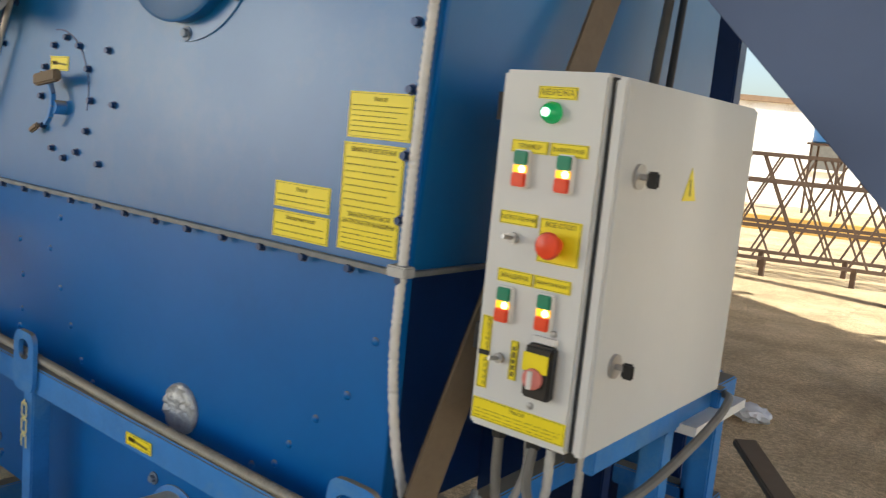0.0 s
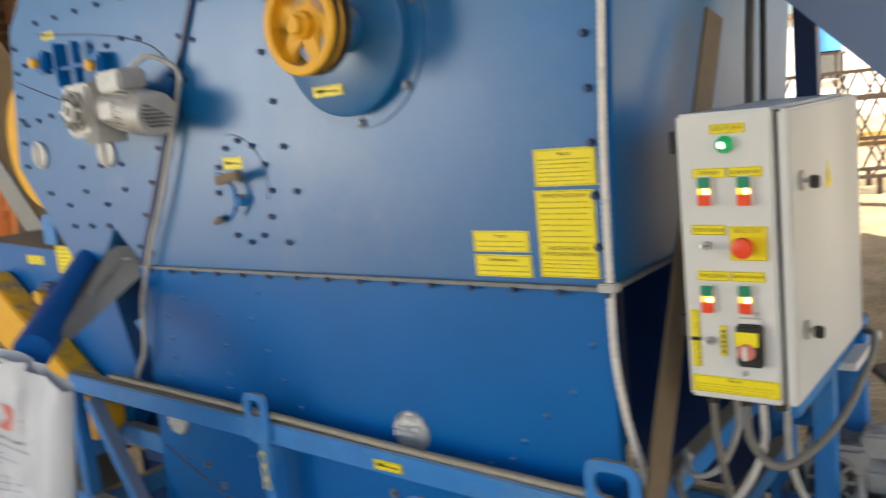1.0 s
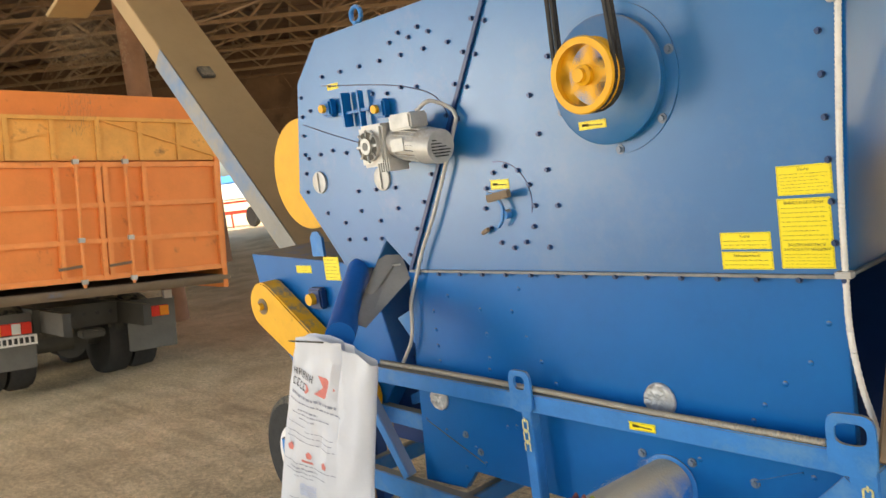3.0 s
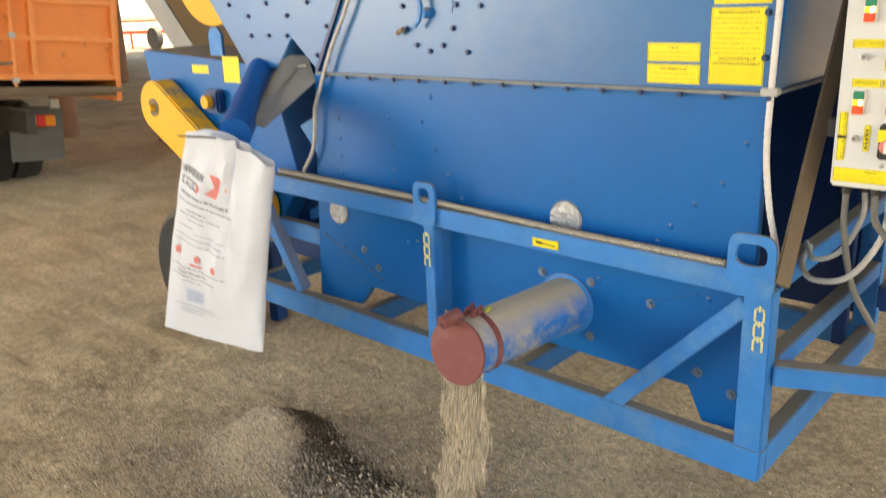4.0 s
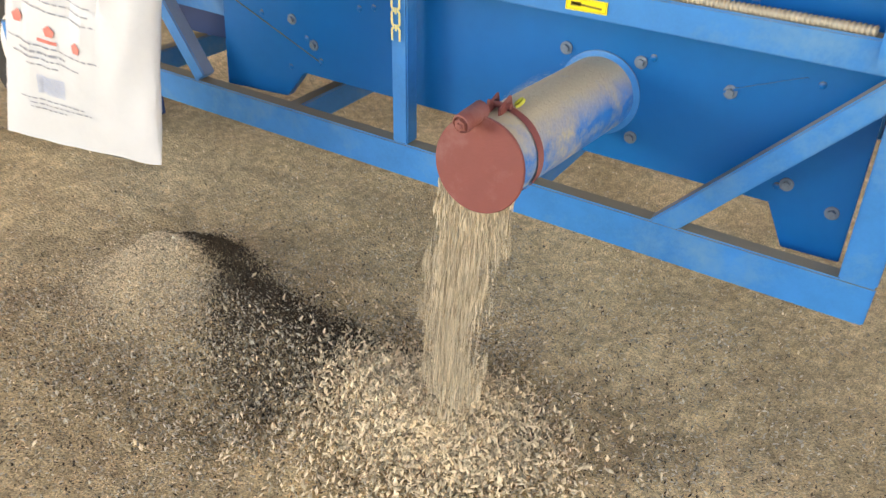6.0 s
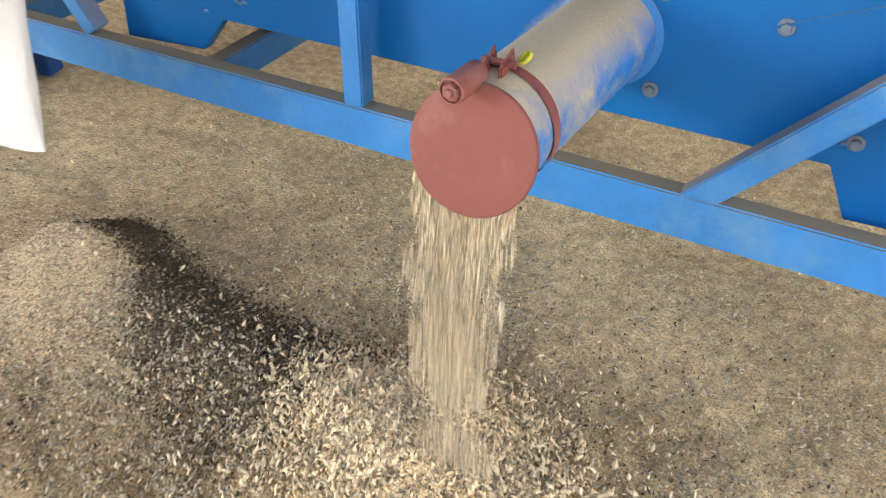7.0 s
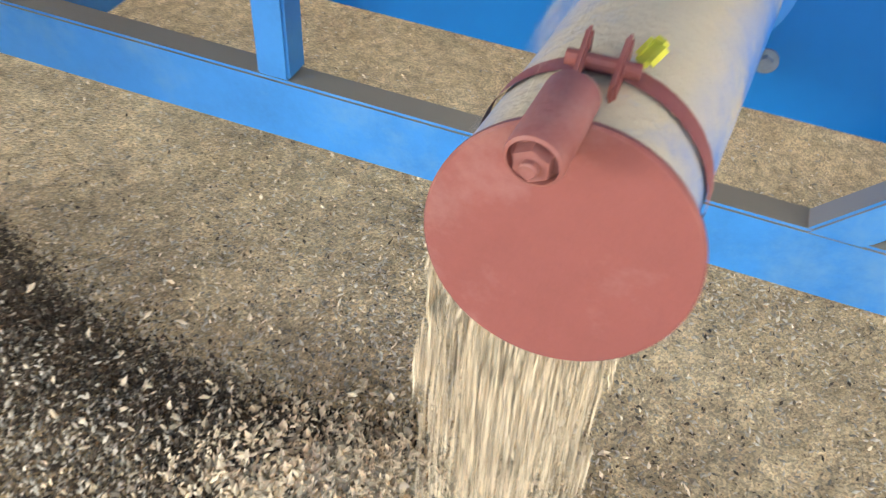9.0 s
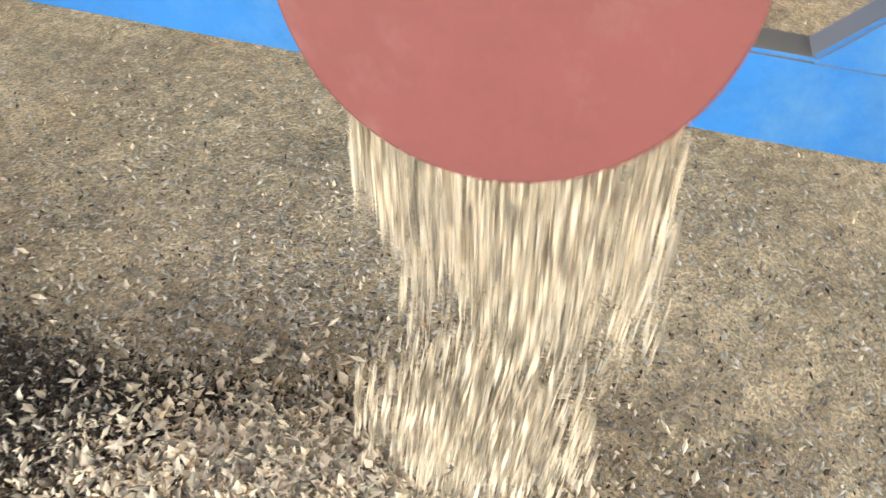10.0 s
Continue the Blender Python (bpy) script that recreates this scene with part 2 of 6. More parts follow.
def thing(name, at, label, category, group="", kind=""):
    ob = new(name)
    ob.location = at
    BASE[ob.name] = Vector(at)
    return tagged(ob, label, category, group, kind)


def mesh_of(name, bm, material, smooth=True):
    me = bpy.data.meshes.new(name)
    if smooth:
        for f in bm.faces:
            f.smooth = True
        for e in bm.edges:
            if len(e.link_faces) == 2 and e.calc_face_angle(0) > 0.6:
                e.smooth = False
    bm.to_mesh(me)
    bm.free()
    me.materials.append(material)
    return me


def part(name, bm, material, parent=None, label=""):
    base = BASE[parent.name] if parent else Vector((0, 0, 0))
    bmesh.ops.translate(bm, verts=bm.verts, vec=-base)
    ob = new(name, mesh_of(name, bm, material))
    if parent:
        ob.parent = parent
    BASE[ob.name] = base
    return tagged(ob, label) if label else ob


def single(name, bm, material, label, category, kind="", group=""):
    return tagged(part(name, bm, material), label, category, group, kind)


def shared(name, me, parent, m):
    """One more piece on the same mesh, at world pose m under parent."""
    ob = new(name, me)
    ob.parent = parent
    ob.matrix_basis = Matrix.Translation(-BASE[parent.name]) @ m
    BASE[ob.name] = BASE[parent.name]
    return ob


def block(bm, c, size, rot=None, bevel=0.0):
    r = bmesh.ops.create_cube(bm, size=1.0)
    vs = r["verts"]
    bmesh.ops.scale(bm, verts=vs, vec=size)
    if bevel:
        es = list({e for v in vs for e in v.link_edges})
        vs = list({v for f in bmesh.ops.bevel(bm, geom=es, offset=bevel, segments=2, affect="EDGES")["faces"] for v in f.verts} | {v for v in vs if v.is_valid})
    if rot:
        bmesh.ops.transform(bm, matrix=rot, verts=vs)
    bmesh.ops.translate(bm, verts=vs, vec=c)
    return bm


def box(c, size, rot=None, bevel=0.0):
    return block(bmesh.new(), c, size, rot, bevel)


def span(bm, a, b, w, h, up=(0, 0, 1), bevel=0.004):
    """A bar of width w and height h from a to b."""
    a, b = Vector(a), Vector(b)
    d = b - a
    x = d.normalized()
    y = Vector(up).cross(x).normalized()
    z = x.cross(y)
    return block(bm, (a + b) / 2, (d.length, w, h), Matrix((x, y, z)).transposed().to_4x4(), bevel)


def bar(a, b, w, h, up=(0, 0, 1), bevel=0.004):
    return span(bmesh.new(), a, b, w, h, up, bevel)


def rod(bm, a, b, r1, r2=None, seg=20, caps=True):
    a, b = Vector(a), Vector(b)
    d = b - a
    res = bmesh.ops.create_cone(bm, cap_ends=caps, segments=seg, radius1=r1, radius2=r1 if r2 is None else r2, depth=d.length)
    m = Matrix.Translation((a + b) / 2) @ d.to_track_quat("Z", "Y").to_matrix().to_4x4()
    bmesh.ops.transform(bm, matrix=m, verts=res["verts"])
    return bm


def cyl(a, b, r1, r2=None, seg=24, caps=True):
    return rod(bmesh.new(), a, b, r1, r2, seg, caps)


def prism(outline, y0, y1, bevel=0.0):
    """A sheet with an outline in x, z between two planes of y."""
    bm = bmesh.new()
    front = [bm.verts.new((x, y0, z)) for x, z in outline]
    f = bm.faces.new(front)
    r = bmesh.ops.extrude_face_region(bm, geom=[f])
    bmesh.ops.translate(bm, verts=[v for v in r["geom"] if isinstance(v, bmesh.types.BMVert)], vec=(0, y1 - y0, 0))
    bmesh.ops.recalc_face_normals(bm, faces=bm.faces)
    if bevel:
        bmesh.ops.bevel(bm, geom=[e for e in bm.edges if e.calc_face_angle(0) > 0.5], offset=bevel, segments=2, affect="EDGES")
    return bm


def smooth_line(pts, n=10):
    """A Catmull-Rom line through the points."""
    p = [Vector(q) for q in pts]
    p = [p[0] * 2 - p[1]] + p + [p[-1] * 2 - p[-2]]
    out = []
    for i in range(1, len(p) - 2):
        for k in range(n):
            t = k / n
            out.append(0.5 * (2 * p[i] + (p[i + 1] - p[i - 1]) * t + (2 * p[i - 1] - 5 * p[i] + 4 * p[i + 1] - p[i + 2]) * t * t + (3 * p[i] - p[i - 1] - 3 * p[i + 1] + p[i + 2]) * t ** 3))
    return out + [p[-2]]


def hose(pts, r, rib=0.0, step=0.012, seg=10, n=12):
    """A round hose along a smooth line, ribbed if rib is given."""
    line = smooth_line(pts, n)
    if rib:
        dense, acc = [], 0
        for a, b in zip(line, line[1:]):
            k = max(1, int((b - a).length / (step / 2)))
            dense += [a.lerp(b, i / k) for i in range(k)]
        line = dense + [line[-1]]
    bm = bmesh.new()
    rings, side = [], None
    for i, q in enumerate(line):
        d = (line[min(i + 1, len(line) - 1)] - line[max(i - 1, 0)]).normalized()
        if side is None:
            side = d.orthogonal().normalized()
        side = (side - d * side.dot(d)).normalized()
        up = d.cross(side)
        rr = r * (1 - rib * (i % 2))
        rings.append([bm.verts.new(q + (side * math.cos(a) + up * math.sin(a)) * rr) for a in (2 * math.pi * k / seg for k in range(seg))])
    for a, b in zip(rings, rings[1:]):
        for k in range(seg):
            bm.faces.new((a[k], a[(k + 1) % seg], b[(k + 1) % seg], b[k]))
    bm.faces.new(rings[0][::-1])
    bm.faces.new(rings[-1])
    return bm


def lathe(profile, seg=32):
    """A body of revolution about z from (radius, height) pairs."""
    bm = bmesh.new()
    rings = [[bm.verts.new((r * math.cos(a), r * math.sin(a), z)) for a in (2 * math.pi * k / seg for k in range(seg))] for r, z in profile]
    for a, b in zip(rings, rings[1:]):
        for k in range(seg):
            bm.faces.new((a[k], a[(k + 1) % seg], b[(k + 1) % seg], b[k]))
    bm.faces.new(rings[0][::-1])
    bm.faces.new(rings[-1])
    bmesh.ops.recalc_face_normals(bm, faces=bm.faces)
    return bm


def moved(bm, m):
    bmesh.ops.transform(bm, matrix=m, verts=bm.verts)
    return bm


FACE = Matrix.Rotation(radians(90), 4, "X")  # turns a body's z axis to -y, out of the machine's front


def words(text, parent, at, size, material=None, m=None, align="CENTER"):
    """Lettering a hair above a front face, reading along x."""
    cu = bpy.data.curves.new("lettering", "FONT")
    cu.body, cu.size, cu.align_x, cu.align_y = text, size, align, "CENTER"
    cu.extrude = 0.0002
    cu.materials.append(material or INK)
    ob = new("lettering", cu)
    ob.parent = parent
    ob.matrix_basis = Matrix.Translation(Vector(at) - BASE[parent.name]) @ (m or FACE)
    return ob


def ink_lines(parent, x0, x1, z0, z1, y, rows, seed, thick=0.22, material=None):
    """Rows of small print too fine to read: bars of word length."""
    rnd = random.Random(seed)
    bm = bmesh.new()
    h = (z1 - z0) / rows
    for i in range(rows):
        z = z1 - (i + 0.5) * h
        x = x0
        end = x1 - (x1 - x0) * (rnd.random() * 0.25 if i % 3 == 2 else 0.02)
        while x < end:
            w = min(rnd.uniform(0.05, 0.13) * (x1 - x0), end - x)
            letter = max(0.0016, h * 0.22)
            q = x
            while q + letter * 0.5 < x + w:
                block(bm, (q + letter * 0.25, y, z), (letter * 0.42, 0.0006, h * thick * rnd.uniform(0.7, 1.1)))
                q += letter
            x += w + 0.025 * (x1 - x0)
    return tagged(part("print_block", bm, material or INK, parent), kind="stuff")


def sticker(parent, x0, x1, z0, z1, y, title="", rows=0, seed=0, frame_line=True, title_size=0.011, title2="", rows2=0):
    s = part("warning_sticker", box(((x0 + x1) / 2, y - 0.0006, (z0 + z1) / 2), (x1 - x0, 0.0012, z1 - z0)), STICKER, parent, "bright yellow printed sticker")
    if frame_line:
        bm = bmesh.new()
        for cx, cz, w, h in (((x0 + x1) / 2, z1 - 0.003, x1 - x0 - 0.006, 0.0008), ((x0 + x1) / 2, z0 + 0.003, x1 - x0 - 0.006, 0.0008), (x0 + 0.003, (z0 + z1) / 2, 0.0008, z1 - z0 - 0.006), (x1 - 0.003, (z0 + z1) / 2, 0.0008, z1 - z0 - 0.006)):
            block(bm, (cx, y - 0.0016, cz), (w, 0.0006, h))
        part("border", bm, INK, s)
    top = z1 - 0.006
    if title:
        words(title, s, ((x0 + x1) / 2, y - 0.0018, top - title_size * 0.6), title_size)
        top -= title_size * 1.25
    if rows:
        low = z0 + 0.007 if not title2 else z0 + (top - z0) * 0.42
        ink_lines(s, x0 + 0.01, x1 - 0.01, low, top, y - 0.0016, rows, seed)
        if title2:
            for k, line in enumerate(title2.split("|")):
                words(line, s, ((x0 + x1) / 2, y - 0.0018, low - 0.008 - k * title_size * 1.1), title_size)
            ink_lines(s, x0 + 0.01, x1 - 0.01, z0 + 0.008, low - 0.016 - title_size * 1.2, y - 0.0016, rows2, seed + 5)
    return s

# ---- ground and shed ----
def value_noise(x, y, cell, seed):
    rnd = np.random.RandomState(seed)
    g = rnd.rand(256, 256)
    u, v = x / cell, y / cell
    i, j = np.floor(u).astype(int), np.floor(v).astype(int)
    a, b = u - i, v - j
    a, b = a * a * (3 - 2 * a), b * b * (3 - 2 * b)
    i0, i1, j0, j1 = i % 256, (i + 1) % 256, j % 256, (j + 1) % 256
    return (g[i0, j0] * (1 - a) + g[i1, j0] * a) * (1 - b) + (g[i0, j1] * (1 - a) + g[i1, j1] * a) * b - 0.5


MOUNDS = ((-2.03, -0.26, 0.165, 0.15, 0.14), (-0.85, -0.42, 0.12, 0.23, 0.16), (-1.45, -0.34, 0.08, 0.30, 0.13))


def heap(x, y):
    """Height of the waste heaps above the floor."""
    h = 0 * x
    for cx, cy, top, sx, sy in MOUNDS:
        h = h + top * np.exp(-0.5 * (((x - cx) / sx) ** 2 + ((y - cy) / sy) ** 2))
    return h


def floor_height(x, y):
    x, y = np.asarray(x, float), np.asarray(y, float)
    near = np.exp(-((x + 0.8) ** 2 + y ** 2) / 300)
    h = heap(x, y)
    fine = value_noise(x + 50, y + 50, 0.045, 3) * 0.010 + value_noise(x + 50, y + 50, 0.11, 4) * 0.020 + value_noise(x + 50, y + 50, 0.4, 5) * 0.035
    return h + near * fine * (1 + np.minimum(h, 0.1) * 6)


def axis(lo, hi, step, far):
    inner = np.arange(lo, hi + 1e-6, step)
    grow = step * np.cumsum(1.16 ** np.arange(1, 200))
    grow = grow[grow < far]
    return np.concatenate([lo - grow[::-1], inner, hi + grow])


def build_ground():
    xs, ys = axis(-3.4, 1.2, 0.018, 420), axis(-1.9, 1.6, 0.018, 420)
    gx, gy = np.meshgrid(xs, ys, indexing="ij")
    gz = floor_height(gx, gy)
    me = bpy.data.meshes.new("ground")
    nx, ny = gx.shape
    idx = np.arange(nx * ny).reshape(nx, ny)
    quads = np.stack([idx[:-1, :-1], idx[1:, :-1], idx[1:, 1:], idx[:-1, 1:]], -1).reshape(-1, 4)
    me.from_pydata(np.stack([gx, gy, gz], -1).reshape(-1, 3).tolist(), [], quads.tolist())
    me.polygons.foreach_set("use_smooth", [True] * len(quads))
    me.materials.append(GROUND)
    return tagged(new("ground", me), "dusty packed earth floor littered with husks", "ground", kind="structure")


def flakes(name, centres, sizes, seed, material, flat=0.35, normal_up=True, upright=False, slim=1.0):
    """Many small bent husks, each a flattened four-cornered chip."""
    rnd = np.random.RandomState(seed)
    n = len(centres)
    az, tip = rnd.rand(n) * 2 * np.pi, (rnd.rand(n) - 0.5) * (0.9 if normal_up else 3.0)
    if upright:
        tip = np.pi / 2 + (rnd.rand(n) - 0.5) * 0.7
    ux = np.stack([np.cos(az) * np.cos(tip), np.sin(az) * np.cos(tip), np.sin(tip)], -1)
    vx = np.stack([-np.sin(az), np.cos(az), 0 * az], -1)
    wx = np.cross(ux, vx)
    L, W = sizes[:, None], (slim * sizes * (0.25 + 0.35 * rnd.rand(n)))[:, None]
    T = W * flat
    c = centres
    vs = np.stack([c - ux * L / 2, c + vx * W / 2 + wx * T * 0.3, c + ux * L / 2, c - vx * W / 2 + wx * T * 0.3, c + wx * T], 1).reshape(-1, 3)
    k = np.arange(n)[:, None] * 5
    faces = np.concatenate([np.concatenate([k + a for a in tri], 1) for tri in ((0, 1, 4), (1, 2, 4), (2, 3, 4), (3, 0, 4), (0, 2, 1), (0, 3, 2))])
    me = bpy.data.meshes.new(name)
    me.from_pydata(vs.tolist(), [], faces.tolist())
    me.materials.append(material)
    return me


PUFFM = mat("dusty_chaff", (0.26, 0.19, 0.12), 0.9, vary=0.3, scale=20)
# real dark chips; the drift by the heaps also puts shade into colour
HUSK_DARK = mat("dark_husks_and_shade", (0.105, 0.076, 0.048), 0.85, vary=0.3, scale=60, spread="island")


def strew(name, label, category, x, y, seed, material, small, large, lift, loose):
    """Chips lying on the floor and heaps at the places given."""
    rnd = np.random.RandomState(seed)
    z = floor_height(x, y) + 0.001 + lift * rnd.rand(len(x))
    size = small + (large - small) * rnd.rand(len(x)) ** 2.2
    ob = new(name, flakes(name, np.stack([x, y, z], -1), size, seed + 1, material, normal_up=not loose, slim=0.95))
    return tagged(ob, label, category, kind="stuff")


def build_litter():
    rnd = np.random.RandomState(11)
    n = 30000  # fresh pale husks below the outlet
    strew("grain_waste", "fresh pale husks and broken grain heaped on the floor", "grain",
          np.concatenate([rnd.normal(-0.83, 0.150, n), rnd.normal(-0.93, 0.36, n // 15)]), np.concatenate([rnd.normal(-0.43, 0.115, n), rnd.normal(-0.46, 0.22, n // 15)]), 21, HEAPM, 0.010, 0.034, 0.022, True)
    n = 42000  # older small heap of fine grain
    strew("old_grain_heap", "older heap of fine tan screenings", "grain", rnd.normal(-2.03, 0.16, n), rnd.normal(-0.29, 0.14, n), 25, HEAPM, 0.005, 0.014, 0.008, False)
    n = 26000  # dark husks between and behind the heaps, doubling as the heaps' shadow
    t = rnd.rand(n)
    strew("dark_chaff", "dark brown husks between the heaps, also standing in for shade", "chaff", -2.06 + 1.16 * t + rnd.normal(0, 0.05, n), -0.07 - 0.05 * np.sin(np.pi * t) - 0.16 * t + rnd.normal(0, 0.045, n) - 0.42 * rnd.rand(n) ** 1.7 * np.sin(np.pi * np.clip(t * 1.25 - 0.25, 0, 1)), 27, HUSK_DARK, 0.007, 0.022, 0.012, True)
    n = 10000
    strew("mixed_chaff", "mixed pale and dark husks on the floor", "chaff", np.concatenate([rnd.normal(-1.45, 0.36, n), rnd.normal(-1.95, 0.35, n // 3)]), np.concatenate([rnd.normal(-0.40, 0.20, n), rnd.normal(-0.72, 0.22, n // 3)]), 29, CHIPM, 0.006, 0.022, 0.014, True)
    # loose dull litter over the floor, thicker near the outlet
    x = np.concatenate([rnd.uniform(-4.2, 1.4, 34000), rnd.normal(-0.9, 0.75, 50000)])
    y = np.concatenate([rnd.uniform(-2.0, 1.9, 34000), rnd.normal(-0.10, 0.50, 50000)])
    keep = rnd.rand(len(x)) < 0.18 + 1.2 * np.clip(value_noise(x + 20, y + 20, 0.22, 9) + 0.35, 0, 1) ** 1.5
    strew("chaff_litter", "dull chaff and grit scattered over the earth", "chaff", x[keep], y[keep], 31, CHIPM, 0.005, 0.021, 0.004, False)
    n = 15000
    x, y = np.concatenate([rnd.uniform(-3.6, 1.2, n), rnd.normal(-1.2, 0.8, n)]), np.concatenate([rnd.uniform(-1.5, 1.5, n), rnd.normal(-0.3, 0.5, n)])
    keep = rnd.rand(len(x)) < 0.15 + 1.1 * np.clip(value_noise(x + 7, y + 33, 0.3, 19) + 0.3, 0, 1)
    strew("pale_litter", "loose pale husks and straw bits on the earth", "chaff", x[keep], y[keep], 35, HEAPM, 0.005, 0.019, 0.005, True)
    n = 14000
    strew("dark_grit", "dark grit scattered over the earth", "grit", np.concatenate([rnd.normal(-0.9, 1.0, n), rnd.normal(-2.0, 0.38, n // 4)]), np.concatenate([rnd.normal(-0.45, 0.50, n), rnd.normal(-0.80, 0.24, n // 4)]), 33, HUSK_DARK, 0.005, 0.018, 0.005, True)


SHED = Matrix.Rotation(radians(-33.5), 4, "Z")  # the shed stands askew to the machine


def build_shed():
    # roof sheets, one mesh; trusses and purlins below it
    bm = bmesh.new()
    # front and east edges lie out of view, set for the daylight let in
    for x in np.arange(-32, 12, 2.0):
        y0, y1 = (-14.2 if x < -3 else -4.6), 10.0
        block(bm, (x + 1.0, (y0 + y1) / 2, 7.6 + 0.012 * (int(x) % 4)), (1.98, y1 - y0, 0.06))
    single("ceiling", moved(bm, SHED), ROOFM, "brown rusty corrugated shed roof", "roof", "structure")
    for x in np.arange(-31, 12, 2.5):
        bm = bmesh.new()
        for y0 in np.arange(-14 if x < -3 else -4, 9.9, 2.0):
            span(bm, (x, y0, 7.3), (x, y0 + 2, 7.3), 0.09, 0.09, bevel=0)
            span(bm, (x, y0, 6.4), (x, y0 + 2, 6.4), 0.09, 0.09, bevel=0)
            span(bm, (x, y0, 6.4), (x, y0 + 1, 7.3), 0.06, 0.06, bevel=0)
            span(bm, (x, y0 + 1, 7.3), (x, y0 + 2, 6.4), 0.06, 0.06, bevel=0)
        single("roof_truss", moved(bm, SHED), TRUSSM, "brown welded lattice roof truss", "truss", "structure")
    for y in np.arange(-14, 10.0, 1.1):
        bm = bar((-32, y, 7.46), (12 if y > -4.6 else -3, y, 7.46), 0.08, 0.14, bevel=0)
        single("purlin", moved(bm, SHED), TRUSSM, "brown roof purlin", "purlin", "structure")
    for y in np.arange(-13, 8, 4.4):
        bm = bmesh.new()
        for x in np.arange(-31, 9 if y > -4.6 else -6, 2.5):
            span(bm, (x, y, 6.4), (x + 2.5, y + 2.2, 7.3), 0.05, 0.05, bevel=0)
            span(bm, (x, y + 2.2, 7.3), (x + 2.5, y, 6.4), 0.05, 0.05, bevel=0)
        single("roof_bracing", moved(bm, SHED), TRUSSM, "brown diagonal roof bracing", "bracing", "structure")
    for x, y in [(-12.3, -3.7), (-22, -3.7), (-22, 9.7), (-15, 9.7), (-7.55, 9.75), (2, 9.7), (11.6, 9.7), (-3.4, -13.8), (11.6, -4.4), (4, -4.4)]:
        bm = bmesh.new()
        rod(bm, (x, y, -0.05), (x, y, 7.45), 0.19, seg=20)
        rod(bm, (x, y, 7.2), (x, y, 7.4), 0.30, seg=20)
        single("column", moved(bm, SHED), COLUMN, "rusty brown round steel column", "column", "structure")
    # wall out of view, added with a gap so daylight enters from the left
    bm = bmesh.new()
    block(bm, (-22.0, -14.2, 3.8), (20.0, 0.3, 7.6))
    block(bm, (-7.5, -14.2, 6.6), (9.0, 0.3, 2.0))
    gable = box((-32.0, -2.0, 5.6), (0.2, 24.0, 4.0))
    for y in np.arange(-14, 10, 2.0):
        span(gable, (-31.8, y, 3.7), (-31.8, y + 2.0, 7.4), 0.09, 0.09, bevel=0)
        span(gable, (-31.8, y + 2.0, 3.7), (-31.8, y, 7.4), 0.06, 0.06, bevel=0)
    for z in (3.65, 4.9, 6.2):
        span(gable, (-31.75, -14, z), (-31.75, 10, z), 0.10, 0.12, bevel=0)
    single("wall_west", moved(gable, SHED), ROOFM, "brown braced sheet wall above the far open end", "wall", "structure")
    single("wall_south", moved(bm, SHED), WALLM, "unseen whitewashed wall, added to leave one gap for daylight", "wall", "structure")


build_ground()
build_shed()


# ---- the yard seen past the shed ----
def build_yard():
    base = thing("yard_building", (-2, 44, 0), "pale sunlit farm building with a dull roof edge", "building")
    turn = Matrix.Translation((-2, 44, 0)) @ Matrix.Rotation(radians(32), 4, "Z")
    part("wall", moved(box((0, 0, 2.3), (64, 0.4, 4.6)), turn), WALLM, base)
    part("roof", moved(box((0, 0.2, 4.72), (65, 1.2, 0.24)), turn), TRUSSM, base, "dull brown roof edge")
    for k in range(9):
        w = part("window", moved(box((-26 + 6 * k, -0.22, 2.5), (1.6, 0.06, 1.4)), turn), MUDFLAP, base, "grey window")
        part("sill", moved(box((-26 + 6 * k, -0.28, 1.75), (1.8, 0.2, 0.1)), turn), WALLM, w)
    # stack of rusty lattice girders lying on the ground
    a, b = Vector((-7.2, 11.9, 0)), Vector((3.3, 15.4, 0))
    d = (b - a).normalized()
    side = Vector((-d.y, d.x, 0))
    for off in (0.0, 1.2):
        o = a + side * off
        base = thing("lattice_girder", o, "rusty welded lattice girder lying on the yard", "girder", "girder stack")
        for h in (0.30, 0.85, 1.6, 2.05):
            part("chord", bar(o + Vector((0, 0, h)), o + d * 14 + Vector((0, 0, h)), 0.06, 0.06, bevel=0), LATTICE, base)
        for k in range(28):
            p = o + d * (0.5 * k)
            part("lace", bar(p + Vector((0, 0, 0.30)), p + d * 0.8 + Vector((0, 0, 2.05)), 0.035, 0.035, bevel=0), LATTICE, base)
            part("lace", bar(p + d * 0.8 + Vector((0, 0, 0.30)), p + Vector((0, 0, 2.05)), 0.035, 0.035, bevel=0), LATTICE, base)
        for k in range(10):
            part("foot", bar(o + d * (1.4 * k), o + d * (1.4 * k) + Vector((0, 0, 0.31)), 0.08, 0.08, up=(1, 0, 0), bevel=0), LATTICE, base)
    o = a + side * 2.4
    base = thing("ochre_beam", o, "faded ochre steel beam lying behind the girders", "beam")
    part("beam", bar(o + Vector((0, 0, 0.75)), o + d * 15 + Vector((0, 0, 0.75)), 0.3, 0.28), YPIPE, base)
    for k in range(5):
        part("trestle", bar(o + d * (3.4 * k), o + d * (3.4 * k) + Vector((0, 0, 0.62)), 0.12, 0.12, up=(1, 0, 0)), LATTICE, base)


